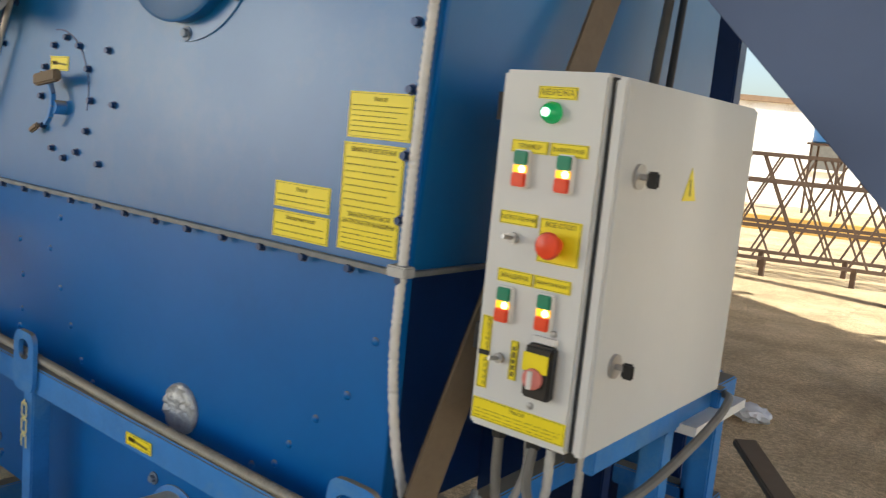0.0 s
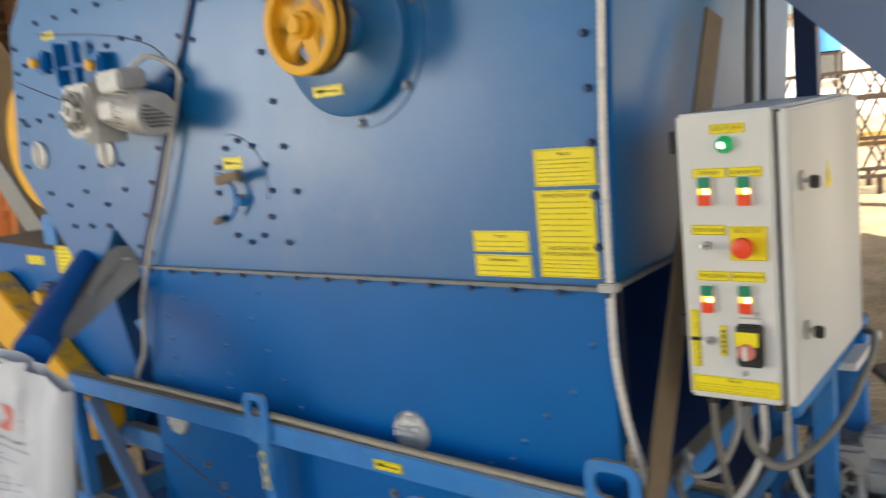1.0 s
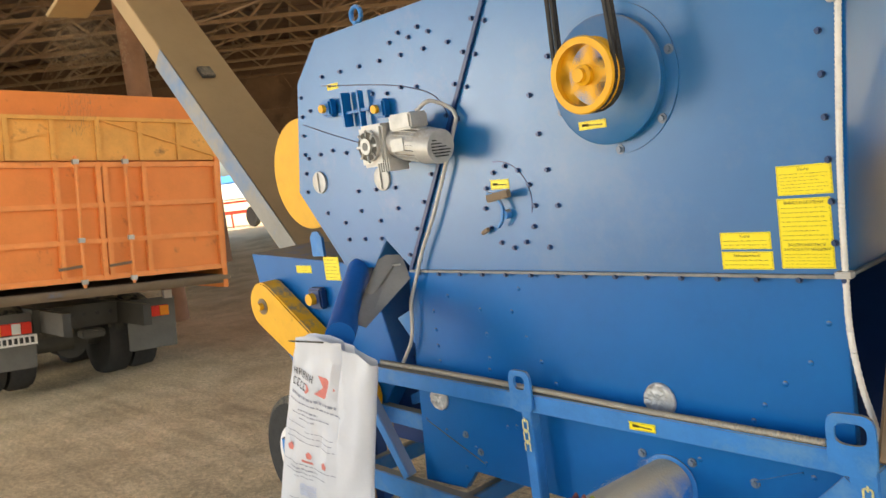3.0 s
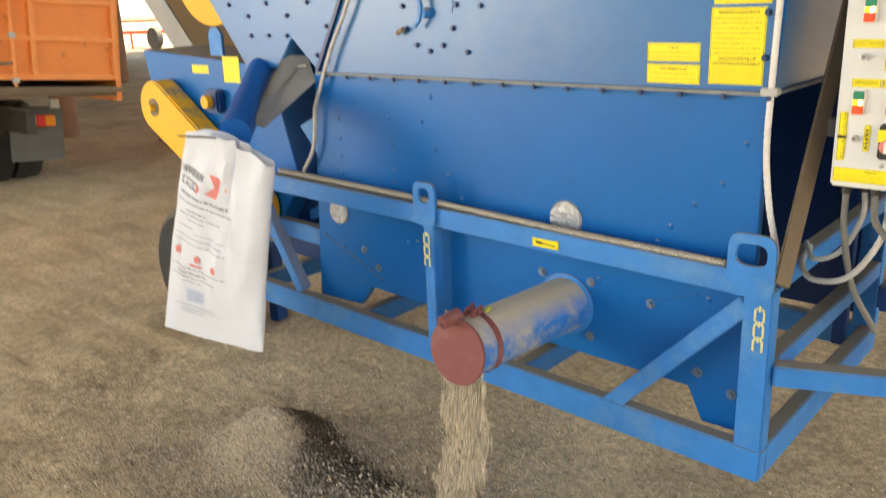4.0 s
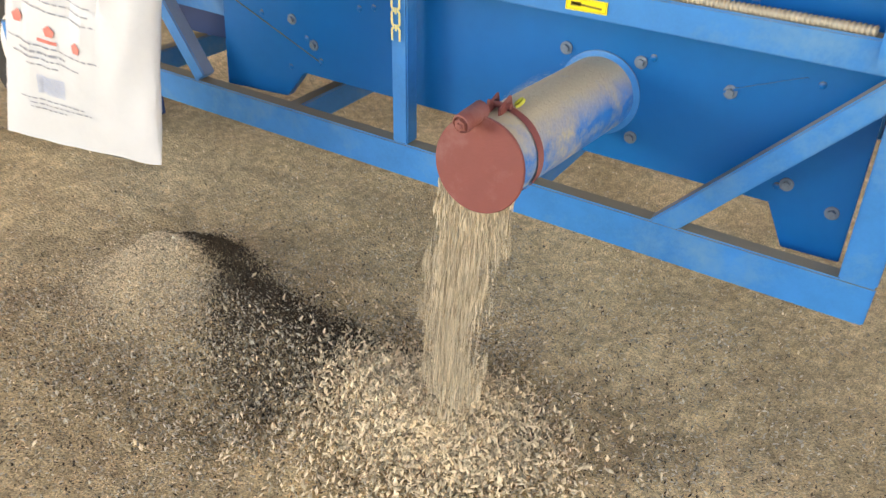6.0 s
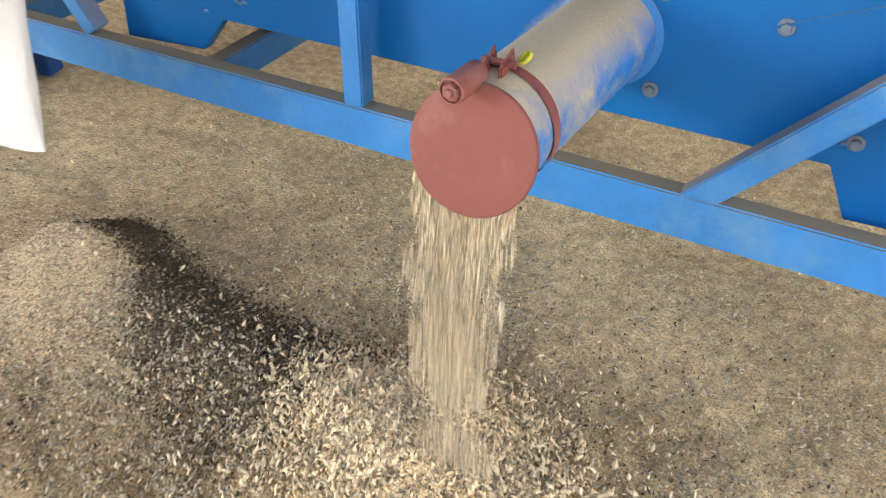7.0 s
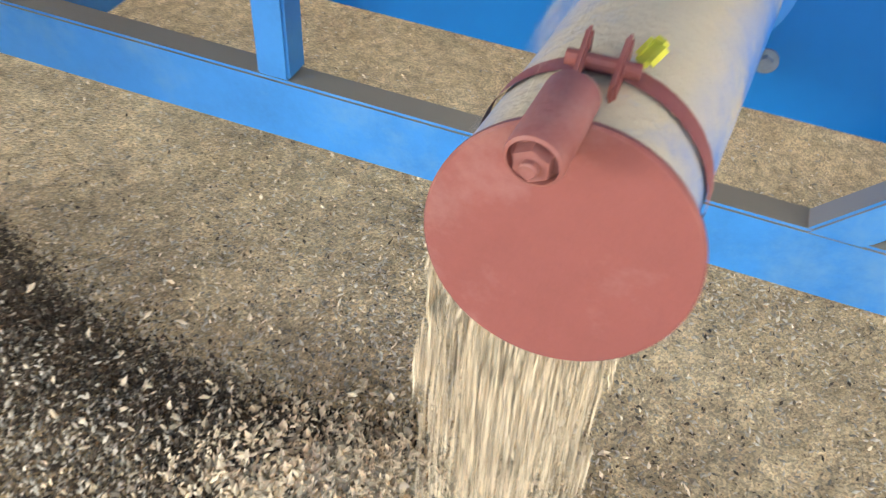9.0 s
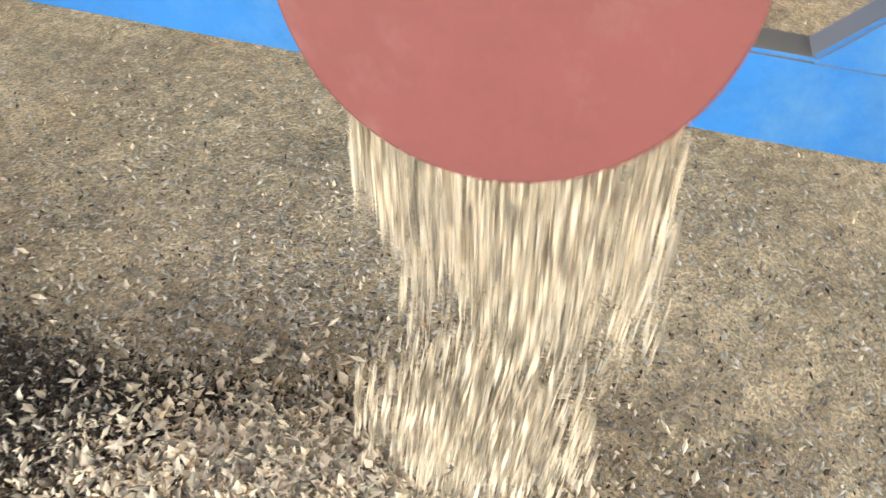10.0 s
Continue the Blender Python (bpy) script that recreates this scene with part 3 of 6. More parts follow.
def build_implement():
    """Red field implement parked on the sunlit ground beyond the shed's far end."""
    at = SHED @ Vector((-39.5, -4.9, 0.0))
    base = thing("field_implement", at, "red and white field implement parked in the sun", "implement")
    for z, w in ((0.75, 0.16), (1.25, 0.10)):
        part("beam", bar(at + Vector((-2.4, -1.2, z)), at + Vector((2.4, 1.6, z)), 0.14, w), LAMP_RED, base, "red steel beam")
    part("seed_box", box(at + Vector((0.2, 0.3, 1.75)), (3.0, 0.8, 0.8), Matrix.Rotation(radians(30), 4, "Z"), bevel=0.08), WHITE_P, base, "white box")
    part("cover", box(at + Vector((0.2, 0.3, 2.35)), (1.6, 0.7, 0.4), Matrix.Rotation(radians(30), 4, "Z"), bevel=0.08), TANKM, base, "pale blue cover")
    for k in range(5):
        o = at + Vector((-2.0 + k, -1.0 + 0.6 * k, 0.0))
        part("tine", bar(o + Vector((0, 0, 0.0)), o + Vector((0, 0, 0.75)), 0.07, 0.07, up=(1, 0, 0)), LAMP_RED, base)
    for k in (-1, 1):
        o = at + Vector((1.6 * k, 0.95 * k - 0.5, 0.5))
        part("wheel", moved(lathe([(0.2, -0.12), (0.47, -0.13), (0.5, 0.0), (0.47, 0.13), (0.2, 0.12)], 32), Matrix.Translation(o) @ FACE), RUBBER, base)


def build_tank():
    """Blue water tank on a low stand before the yard building."""
    at = Vector((-7.6, 35.0, -0.45))
    base = thing("water_tank", at, "bright blue plastic water tank on a steel stand", "tank")
    part("tank", moved(lathe([(0.55, 3.3), (0.66, 3.36), (0.68, 4.3), (0.60, 4.6), (0.2, 4.75), (0.16, 4.85), (0.01, 4.85)], 28), Matrix.Translation(at)), TANKM, base)
    for dx in (-0.55, 0.55):
        for dy in (-0.55, 0.55):
            part("leg", bar(at + Vector((dx, dy, 0.45)), at + Vector((dx, dy, 3.3)), 0.08, 0.08, up=(1, 0, 0)), LATTICE, base)
    part("platform", box(at + Vector((0, 0, 3.26)), (1.4, 1.4, 0.08)), LATTICE, base)


build_yard()
build_implement()
build_tank()


# ---- the grain cleaner ----
def rail_z(x):
    """Height of the bottom rail's lower edge: the frame rises a little towards its wheel end."""
    return 0.567 - 0.028 * x


def build_machine():
    m = thing("grain_cleaner", (-1.0, 0.5, 0.6), "large blue sheet-metal grain cleaning machine on a steel frame", "machine")
    part("upper_housing", prism([(-1.80, 1.655), (0.0, 1.655), (0.10, 3.2), (-0.88, 3.2)], 0.0, 1.35, 0.004), BLUE_UP, m)
    part("drum_housing", prism([(-2.28, 1.667), (-2.06, 1.667), (-1.955, 1.79), (-1.805, 1.66), (-1.155, 2.75), (-2.27, 2.735), (-2.46, 2.56), (-2.58, 2.04)], 0.004, 1.15, 0.004), BLUE_DRUM, m)
    part("lower_panel", prism([(-1.83, 1.655), (0.0, 1.655), (0.0, 0.65), (-0.13, 0.65), (-0.18, 0.755), (-1.57, 0.790), (-1.645, 0.70), (-1.90, 0.69)], 0.0, 0.03, 0.002), BLUE, m)
    # housing side and an added back sheet, coloured dark for the recess's shade
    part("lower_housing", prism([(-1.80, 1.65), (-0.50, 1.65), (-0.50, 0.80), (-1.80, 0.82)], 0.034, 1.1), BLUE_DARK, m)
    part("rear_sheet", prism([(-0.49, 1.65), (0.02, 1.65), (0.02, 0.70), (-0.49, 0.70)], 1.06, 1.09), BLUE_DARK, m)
    # seams
    part("seam_flange", bar((-1.80, -0.009, 1.657), (0.0, -0.009, 1.657), 0.020, 0.010, bevel=0.002), SEAM, m, "dusty folded seam")
    part("side_flange", bar((0.006, 0.0, 1.655), (0.006, 1.35, 1.655), 0.016, 0.010, bevel=0.002), SEAM, m)
    part("edge_flange", bar((0.006, 0.006, 1.66), (0.106, 0.006, 3.2), 0.014, 0.014, up=(0, 1, 0), bevel=0.002), BLUE, m)
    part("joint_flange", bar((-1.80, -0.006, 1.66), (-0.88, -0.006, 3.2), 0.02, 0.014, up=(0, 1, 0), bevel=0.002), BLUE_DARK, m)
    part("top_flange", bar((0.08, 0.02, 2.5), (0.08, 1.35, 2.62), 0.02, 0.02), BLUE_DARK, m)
    # bolts, one mesh shared
    bb = bmesh.new()
    rod(bb, (0, 0, 0), (0, 0, 0.002), 0.0105, seg=12)
    rod(bb, (0, 0, 0.002), (0, 0, 0.012), 0.0075, seg=6)
    bolt = mesh_of("bolt", bb, BOLT)
    rnd = random.Random(4)
    spots = [(-1.74 + 0.125 * k, 1.648, -0.014) for k in range(15)]
    spots += [(-0.015, 1.75 + 0.115 * k, 0) for k in range(12)]
    for k in range(12):
        t = (k + 0.5) / 12
        x, z = -1.80 + 0.80 * t, 1.66 + 1.34 * t
        spots += [(x - 0.035, z + 0.01, 0.004), (x + 0.03, z - 0.01, 0)]
    spots += [(-2.38 + 0.095 * k, 2.42 + 0.012 * (k % 2), 0.004) for k in range(9)]
    spots += [(-2.45 + 0.10 * k, 2.20 + 0.01 * (k % 3), 0.004) for k in range(6)]
    spots += [(-2.50 + 0.012 * k, 2.04 + 0.09 * k, 0.004) for k in range(6)]
    spots += [(-2.25 + 0.14 * k, 2.56, 0.004) for k in range(7)] + [(-1.75 + 0.06 * k, 2.62 + 0.03 * (k % 2), 0.004) for k in range(5)]
    spots += [(-2.36 + 0.13 * k, 1.93 - 0.05 * (k % 2), 0.004) for k in range(5)] + [(-2.22 + 0.12 * k, 1.80, 0.004) for k in range(3)] + [(-2.10 + 0.13 * k, 2.02, 0.004) for k in range(3)]
    # inspection hatch
    for a in range(12):
        w = 2 * math.pi * a / 12
        spots.append((-1.19 + 0.125 * math.cos(w), 1.905 + 0.155 * math.sin(w), 0))
    spots += [(-0.99, 2.03, 0), (-0.96, 1.90, 0), (-1.01, 2.16, 0), (-1.03, 2.30, 0), (-0.93, 2.42, 0), (-1.02, 1.75, 0)]
    for x, z, y in spots:
        shared("bolt", bolt, m, Matrix.Translation((x, y, z)) @ FACE @ Matrix.Rotation(rnd.random(), 4, "Z"))
    rb = bmesh.new()
    bmesh.ops.create_uvsphere(rb, u_segments=10, v_segments=6, radius=0.009)
    bmesh.ops.scale(rb, verts=rb.verts, vec=(1, 1, 0.6))
    rivet = mesh_of("rivet", rb, BLUE)
    low = [(-1.70, 1.48), (-1.70, 1.40), (-1.70, 1.33), (-1.70, 1.26), (-1.42, 1.50), (-1.25, 1.50), (-1.40, 1.40), (-1.19, 1.40), (-1.40, 1.30), (-1.41, 1.25), (-1.13, 1.31), (-1.07, 1.23),
           (-1.01, 1.185), (-0.30, 1.20), (-0.26, 1.255), (-0.19, 1.33), (-0.11, 1.40), (-0.05, 1.52), (-0.37, 1.175), (-1.60, 1.55), (-1.20, 1.59)]
    low += [(-1.84, 0.98), (-1.72, 0.95), (-1.55, 0.90), (-1.62, 0.80), (-1.50, 0.84), (-1.35, 1.02), (-1.30, 1.03), (-0.31, 0.995), (-0.13, 1.05), (-0.04, 0.77), (-0.17, 0.80), (-0.05, 1.00), (-0.50, 1.04)]
    for x, z in low:
        shared("rivet", rivet, m, Matrix.Translation((x, 0.0, z)) @ FACE)
    wb = bmesh.new()
    rod(wb, (0, 0, 0), (0, 0, 0.003), 0.016, seg=16)
    rod(wb, (0, 0, 0.003), (0, 0, 0.012), 0.0095, seg=6)
    washer = mesh_of("washer_bolt", wb, WASHER)
    for x, z in ((-0.314, 0.997), (-0.042, 0.768), (-0.15, 0.81), (-1.522, 0.885), (-1.60, 0.95)):
        shared("bolt", washer, m, Matrix.Translation((x, -0.001, z)) @ FACE)
    part("stiffener", bar((-0.33, -0.003, 0.995), (-0.16, -0.003, 1.06), 0.004, 0.006, bevel=0), BLUE, m)
    part("stiffener", bar((-1.84, -0.003, 0.975), (-1.50, -0.003, 0.83), 0.006, 0.012, bevel=0), BLUE, m)
    # plugs: crumpled round covers
    for x, z, r, lab in ((-0.625, 1.226, 0.060, "crumpled bare metal plug"), (-1.735, 1.092, 0.052, "bare metal plug")):
        bm = lathe([(r, 0.0), (r, 0.006), (r * 0.93, 0.012)] + [(r * (0.86 - 0.08 * q), 0.011) for q in range(10)] + [(0.003, 0.012)], 44)
        for v in bm.verts:
            if v.co.z > 0.004:
                v.co.z += 0.009 * abs(noise.noise(v.co * 55)) - 0.006 * abs(noise.noise(v.co * 120 + Vector((3, 1, 2))))
                v.co.x += 0.003 * noise.noise(v.co * 60 + Vector((7, 0, 0)))
        part("plug", moved(bm, Matrix.Translation((x, 0, z)) @ FACE), ZINC, m, lab)
    for x, z in ((-2.385, 2.08), (-1.915, 2.065)):
        bm = lathe([(0.052, 0.0), (0.052, 0.010), (0.044, 0.012), (0.004, 0.012)], 28)
        block(bm, (0, 0, 0.016), (0.008, 0.09, 0.008))
        part("port_cover", moved(bm, Matrix.Translation((x, 0.004, z)) @ FACE), CAST, m, "grey round port cover")
    # fan mount
    ring = lathe([(0.245, 0.0), (0.245, 0.004), (0.212, 0.005)], 64)
    part("fan_ring", moved(ring, Matrix.Translation((-0.68, 0.0, 2.30)) @ FACE), BLUE_UP, m)
    disc = lathe([(0.205, 0.0), (0.208, 0.035), (0.200, 0.040), (0.03, 0.042)], 64)
    part("fan_cover", moved(disc, Matrix.Translation((-0.685, 0.0, 2.30)) @ FACE), BLUE_UP, m)
    part("hub_plate", moved(lathe([(0.06, 0.04), (0.06, 0.10), (0.02, 0.105)], 40), Matrix.Translation((-0.66, 0.0, 2.31)) @ FACE), BLUE_UP, m)
    for a in (15, -40, -88, 200, 150):
        shared("bolt", washer, m, Matrix.Translation((-0.68 + 0.228 * math.cos(radians(a)), -0.004, 2.30 + 0.228 * math.sin(radians(a)))) @ FACE)
    # hatch rim, label and lever
    bm = bmesh.new()
    for k in range(14):
        a, b = radians(95 - 8 * k), radians(95 - 8 * (k + 1))
        span(bm, (-1.235 + 0.155 * math.cos(a), -0.0006, 1.925 + 0.155 * math.sin(a)), (-1.235 + 0.155 * math.cos(b), -0.0006, 1.925 + 0.155 * math.sin(b)), 0.0035, 0.002, up=(0, 1, 0), bevel=0)
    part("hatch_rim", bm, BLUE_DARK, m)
    bm = bmesh.new()
    rod(bm, (-1.20, 0.0, 1.88), (-1.20, -0.03, 1.88), 0.018, seg=16)
    for k in range(6):
        a, b = radians(-60 + 25 * k), radians(-35 + 25 * k)
        span(bm, (-1.27 + 0.07 * math.cos(a), -0.03, 1.895 + 0.07 * math.sin(a)), (-1.27 + 0.07 * math.cos(b), -0.03, 1.895 + 0.07 * math.sin(b)), 0.010, 0.012, up=(0, 1, 0), bevel=0)
    part("quadrant", bm, BLUE_FRAME, m)
    part("lever", bar((-1.26, -0.045, 1.945), (-1.14, -0.05, 1.962), 0.02, 0.030), RUSTY, m, "worn brown lever")
    part("lever_foot", bar((-1.335, -0.02, 1.81), (-1.295, -0.02, 1.828), 0.014, 0.016), RUSTY, m)
    # thin plate joints on the drum housing
    for line in ([(-2.263, 0.002, 2.520), (-1.843, 0.002, 2.461), (-1.628, 0.002, 2.412), (-1.516, 0.002, 2.362), (-1.459, 0.002, 2.280), (-1.454, 0.002, 2.197)], [(-2.456, 0.002, 2.363), (-2.233, 0.002, 2.291), (-2.027, 0.002, 2.229)]):
        part("plate_joint", hose(line, 0.0022, seg=6, n=6), BLUE_DARK, m)
    # lifting eye
    bm = bmesh.new()
    for k in range(12):
        a, b = 2 * math.pi * k / 12, 2 * math.pi * (k + 1) / 12
        rod(bm, (-2.0 + 0.035 * math.cos(a), 0.05, 2.79 + 0.035 * math.sin(a)), (-2.0 + 0.035 * math.cos(b), 0.05, 2.79 + 0.035 * math.sin(b)), 0.011, seg=8)
    rod(bm, (-2.0, 0.05, 2.72), (-2.0, 0.05, 2.76), 0.02, seg=12)
    part("lifting_eye", bm, BLUE_FRAME, m)
    # bearings on the drum housing
    for x, z in ((-2.20, 2.41), (-1.83, 2.36)):
        b = part("bearing", box((x, -0.02, z), (0.072, 0.045, 0.080), bevel=0.01), BLUE, m)
        part("bearing_cap", cyl((x - 0.01, -0.04, z), (x - 0.01, -0.062, z), 0.018), YELLOW, b)
    bm = box((-2.06, -0.03, 2.385), (0.012, 0.05, 0.15))
    block(bm, (-2.0, -0.035, 2.37), (0.22, 0.014, 0.012))
    block(bm, (-1.955, -0.03, 2.37), (0.012, 0.03, 0.17))
    part("tension_bracket", bm, BLUE, m)
    # frame
    part("front_rail", bar((-2.95, -0.075, rail_z(-2.95) + 0.05), (0.09, -0.075, rail_z(0.09) + 0.05), 0.05, 0.10), BLUE_FRAME, m)
    part("rear_rail", bar((-2.95, 1.05, rail_z(-2.95) + 0.05), (0.09, 1.05, rail_z(0.09) + 0.05), 0.05, 0.10), BLUE_FRAME, m)
    part("end_rail", bar((0.065, -0.05, 0.617), (0.065, 1.03, 0.617), 0.05, 0.10), BLUE_FRAME, m)
    for x in (-2.9, -2.3, -1.6, -0.8):
        part("cross_rail", bar((x, -0.05, rail_z(x) + 0.04), (x, 1.03, rail_z(x) + 0.04), 0.05, 0.08), BLUE_FRAME, m)
    part("upper_rail", bar((-2.3, -0.072, 1.155 + 0.046), (0.0, -0.072, 1.155), 0.05, 0.07), BLUE_FRAME, m)
    part("upper_end_rail", bar((0.065, -0.05, 1.16), (0.065, 1.03, 1.16), 0.05, 0.06), BLUE_FRAME, m)
    part("middle_end_rail", bar((0.065, -0.05, 0.90), (0.065, 1.03, 0.90), 0.05, 0.06), BLUE_FRAME, m)
    part("corner_post", bar((0.052, -0.077, rail_z(0) + 0.10), (0.052, -0.077, 1.15), 0.055, 0.08, up=(1, 0, 0)), BLUE_FRAME, m)
    part("corner_post", bar((0.052, 1.05, rail_z(0) + 0.10), (0.052, 1.05, 1.65), 0.055, 0.08, up=(1, 0, 0)), BLUE_FRAME, m)
    part("middle_post", bar((-1.15, -0.074, rail_z(-1.15) + 0.10), (-1.15, -0.074, 1.15), 0.05, 0.05, up=(1, 0, 0)), BLUE_FRAME, m)
    part("diagonal_brace", bar((-0.43, -0.075, 0.63), (0.02, -0.075, 1.10), 0.046, 0.055), BLUE_FRAME, m)
    part("diagonal_brace", bar((-1.92, -0.075, 0.73), (-2.18, -0.075, 1.14), 0.05, 0.05), BLUE_FRAME, m)
    part("left_post", bar((-2.3, -0.075, 0.73), (-2.3, -0.075, 1.2), 0.05, 0.05, up=(1, 0, 0)), BLUE_FRAME, m)
    part("left_cross", bar((-2.85, 0.1, 0.95), (-1.9, 0.1, 0.92), 0.05, 0.08), BLUE_FRAME, m)
    part("left_cross", bar((-2.75, 0.4, 0.75), (-1.95, 0.15, 1.05), 0.04, 0.05), BLUE_FRAME, m)
    for k, y in enumerate((0.25, 0.55, 0.85)):
        part("floor_slat", bar((-2.9, y, 0.80), (-1.95, y, 0.78), 0.05, 0.04), RUSTY, m, "dusty brown bar")
    # lifting lugs with a round-cornered slot
    for x0, x1, z0, z1, cx, cz, rx, rz in ((-1.207, -1.103, 1.145, 1.305, -1.155, 1.257, 0.026, 0.026), (-0.037, 0.093, 1.125, 1.302, 0.028, 1.245, 0.043, 0.031)):
        n, rc = 40, 0.03
        outer, inner = [], []
        for k in range(n):
            a = 2 * math.pi * k / n
            dx, dz = math.cos(a), math.sin(a)
            hx, hz = (x1 - x0) / 2, (z1 - z0) / 2
            p = 5.0
            s = (abs(dx / hx) ** p + abs(dz / hz) ** p) ** (-1 / p)
            outer.append(((x0 + x1) / 2 + dx * s, (z0 + z1) / 2 + dz * s))
            s = (abs(dx / rx) ** 3 + abs(dz / rz) ** 3) ** (-1 / 3)
            inner.append((cx + dx * s, cz + dz * s))
        bm = bmesh.new()
        rows = [[bm.verts.new((x, y, z)) for x, z in line] for y, line in ((-0.112, outer), (-0.112, inner), (-0.100, inner), (-0.100, outer))]
        for a, b in zip(rows, rows[1:] + rows[:1]):
            for k in range(n):
                bm.faces.new((a[k], a[(k + 1) % n], b[(k + 1) % n], b[k]))
        bmesh.ops.recalc_face_normals(bm, faces=bm.faces)
        part("lifting_lug", bm, BLUE_FRAME, m)
    # yellow chain marks
    for x, z, s in ((-1.154, 1.05, 0.70), (0.060, 1.032, 0.72)):
        bm = bmesh.new()
        for k in range(3):
            zc = z + (1 - k) * 0.062 * s
            w, h = 0.017 * s, 0.022 * s
            for a, b in (((-w, -h), (-w, h)), ((w, -h), (w, h)), ((-w, h), (-w * 0.4, h * 1.3)), ((w * 0.4, h * 1.3), (w, h)), ((-w, -h), (-w * 0.4, -h * 1.3)), ((w * 0.4, -h * 1.3), (w, -h))):
                if k == 2 and b[1] < 0:
                    continue
                span(bm, (x + a[0], -0.1065, zc + a[1]), (x + b[0], -0.1065, zc + b[1]), 0.006, 0.001, up=(0, 1, 0), bevel=0)
            block(bm, (x, -0.1065, zc + h * 1.25), (0.006, 0.001, 0.024 * s))
        part("chain_mark", bm, CHAIN, m, "yellow chain symbol")
    # stickers
    sticker(m, -0.163, -0.008, 1.888, 1.972, 0.0, "Увага!", 6, 1)
    sticker(m, -0.168, -0.018, 1.678, 1.879, 0.0, "ВИМОГИ БЕЗПЕКИ", 8, 2, title_size=0.012, title2="ЗАБОРОНЯЄТЬСЯ|ЗАПУСКАТИ МАШИНУ", rows2=4)
    sticker(m, -0.353, -0.195, 1.735, 1.786, 0.0, "Увага!", 2, 3)
    sticker(m, -0.353, -0.193, 1.674, 1.728, 0.0, "Забороняється!", 2, 4)
    for x0, x1, z0, z1, y in ((-1.275, -1.182, 1.975, 2.012, 0.0), (-2.225, -2.142, 2.492, 2.518, 0.004), (-0.80, -0.69, 2.15, 2.178, -0.042), (-0.69, -0.59, 1.147, 1.175, -0.099)):
        s = sticker(m, x0, x1, z0, z1, y)
        c, h = (x0 + x1) / 2, (x1 - x0) / 2
        bm = bar((c - h * 0.7, y - 0.0016, (z0 + z1) / 2 + 0.002), (c + h * 0.75, y - 0.0016, (z0 + z1) / 2 - 0.003), 0.005, 0.0008, up=(0, 1, 0), bevel=0)
        block(bm, (c - h * 0.5, y - 0.0016, (z0 + z1) / 2 + 0.001), (h * 0.5, 0.0008, 0.010))
        part("arrow", bm, INK, s)
    # outlet pipe
    ax = Vector((-0.097, -1, -0.004)).normalized()
    root = Vector((-0.624, 0.0, 0.929))
    end = root + ax * 0.50
    p = part("outlet_pipe", cyl(root, end, 0.092, seg=48, caps=False), PIPE, m, "blue outlet pipe caked with dust")
    part("pipe_flange", moved(lathe([(0.106, 0.0), (0.106, 0.004), (0.092, 0.007)], 48), Matrix.Translation((-0.624, -0.001, 0.929)) @ FACE @ Matrix.Rotation(radians(22.5), 4, "Z")), BLUE_FRAME, p)
    for a in range(4):
        w = radians(45 + 90 * a)
        shared("bolt", washer, p, Matrix.Translation((-0.624 + 0.135 * math.cos(w), -0.001, 0.929 + 0.135 * math.sin(w))) @ FACE)
    s = end - ax * 0.075
    band = bmesh.new()
    rod(band, s - ax * 0.011, s + ax * 0.011, 0.0955, seg=48, caps=False)
    part("clamp_band", band, RED, p, "red clamp band")
    for dx in (-0.020, 0.007):
        part("clamp_ear", bar(s + Vector((dx, -0.040, 0.094)), s + Vector((dx * 1.1, 0.014, 0.110)), 0.006, 0.026), RED, p)
    part("clamp_bolt", cyl(s + Vector((-0.033, -0.012, 0.104)), s + Vector((0.022, -0.012, 0.104)), 0.006, seg=10), RED, p)
    part("tag", bar(s + Vector((0.018, 0.012, 0.097)), s + Vector((0.030, 0.026, 0.112)), 0.017, 0.0015), TAGM, p, "torn yellow tag")
    # chutes below the drum housing
    part("round_spout", cyl((-2.197, 0.020, 1.652), (-1.765, -0.450, 1.480), 0.060, seg=28), SPOUT, m)
    bm = bmesh.new()
    a = [bm.verts.new(v) for v in ((-2.067, 0.000, 1.659), (-2.045, 0.030, 1.722), (-1.920, 0.050, 1.718), (-1.820, 0.000, 1.624))]
    b = [bm.verts.new(v) for v in ((-1.800, -0.360, 1.512), (-1.875, -0.300, 1.501), (-1.906, -0.250, 1.472), (-1.749, -0.330, 1.485))]
    for k in range(4):
        bm.faces.new((a[k], a[(k + 1) % 4], b[(k + 1) % 4], b[k]))
    bm.faces.new(a[::-1])
    bm.faces.new(b)
    bmesh.ops.recalc_face_normals(bm, faces=bm.faces)
    part("waste_chute", bm, CHUTE, m, "grey dusty sheet chute")
    part("chute_clip", bar((-2.025, -0.010, 1.669), (-1.856, -0.012, 1.686), 0.008, 0.008), CAST, m)
    return m, end, ax


MACHINE, PIPE_END, PIPE_AXIS = build_machine()


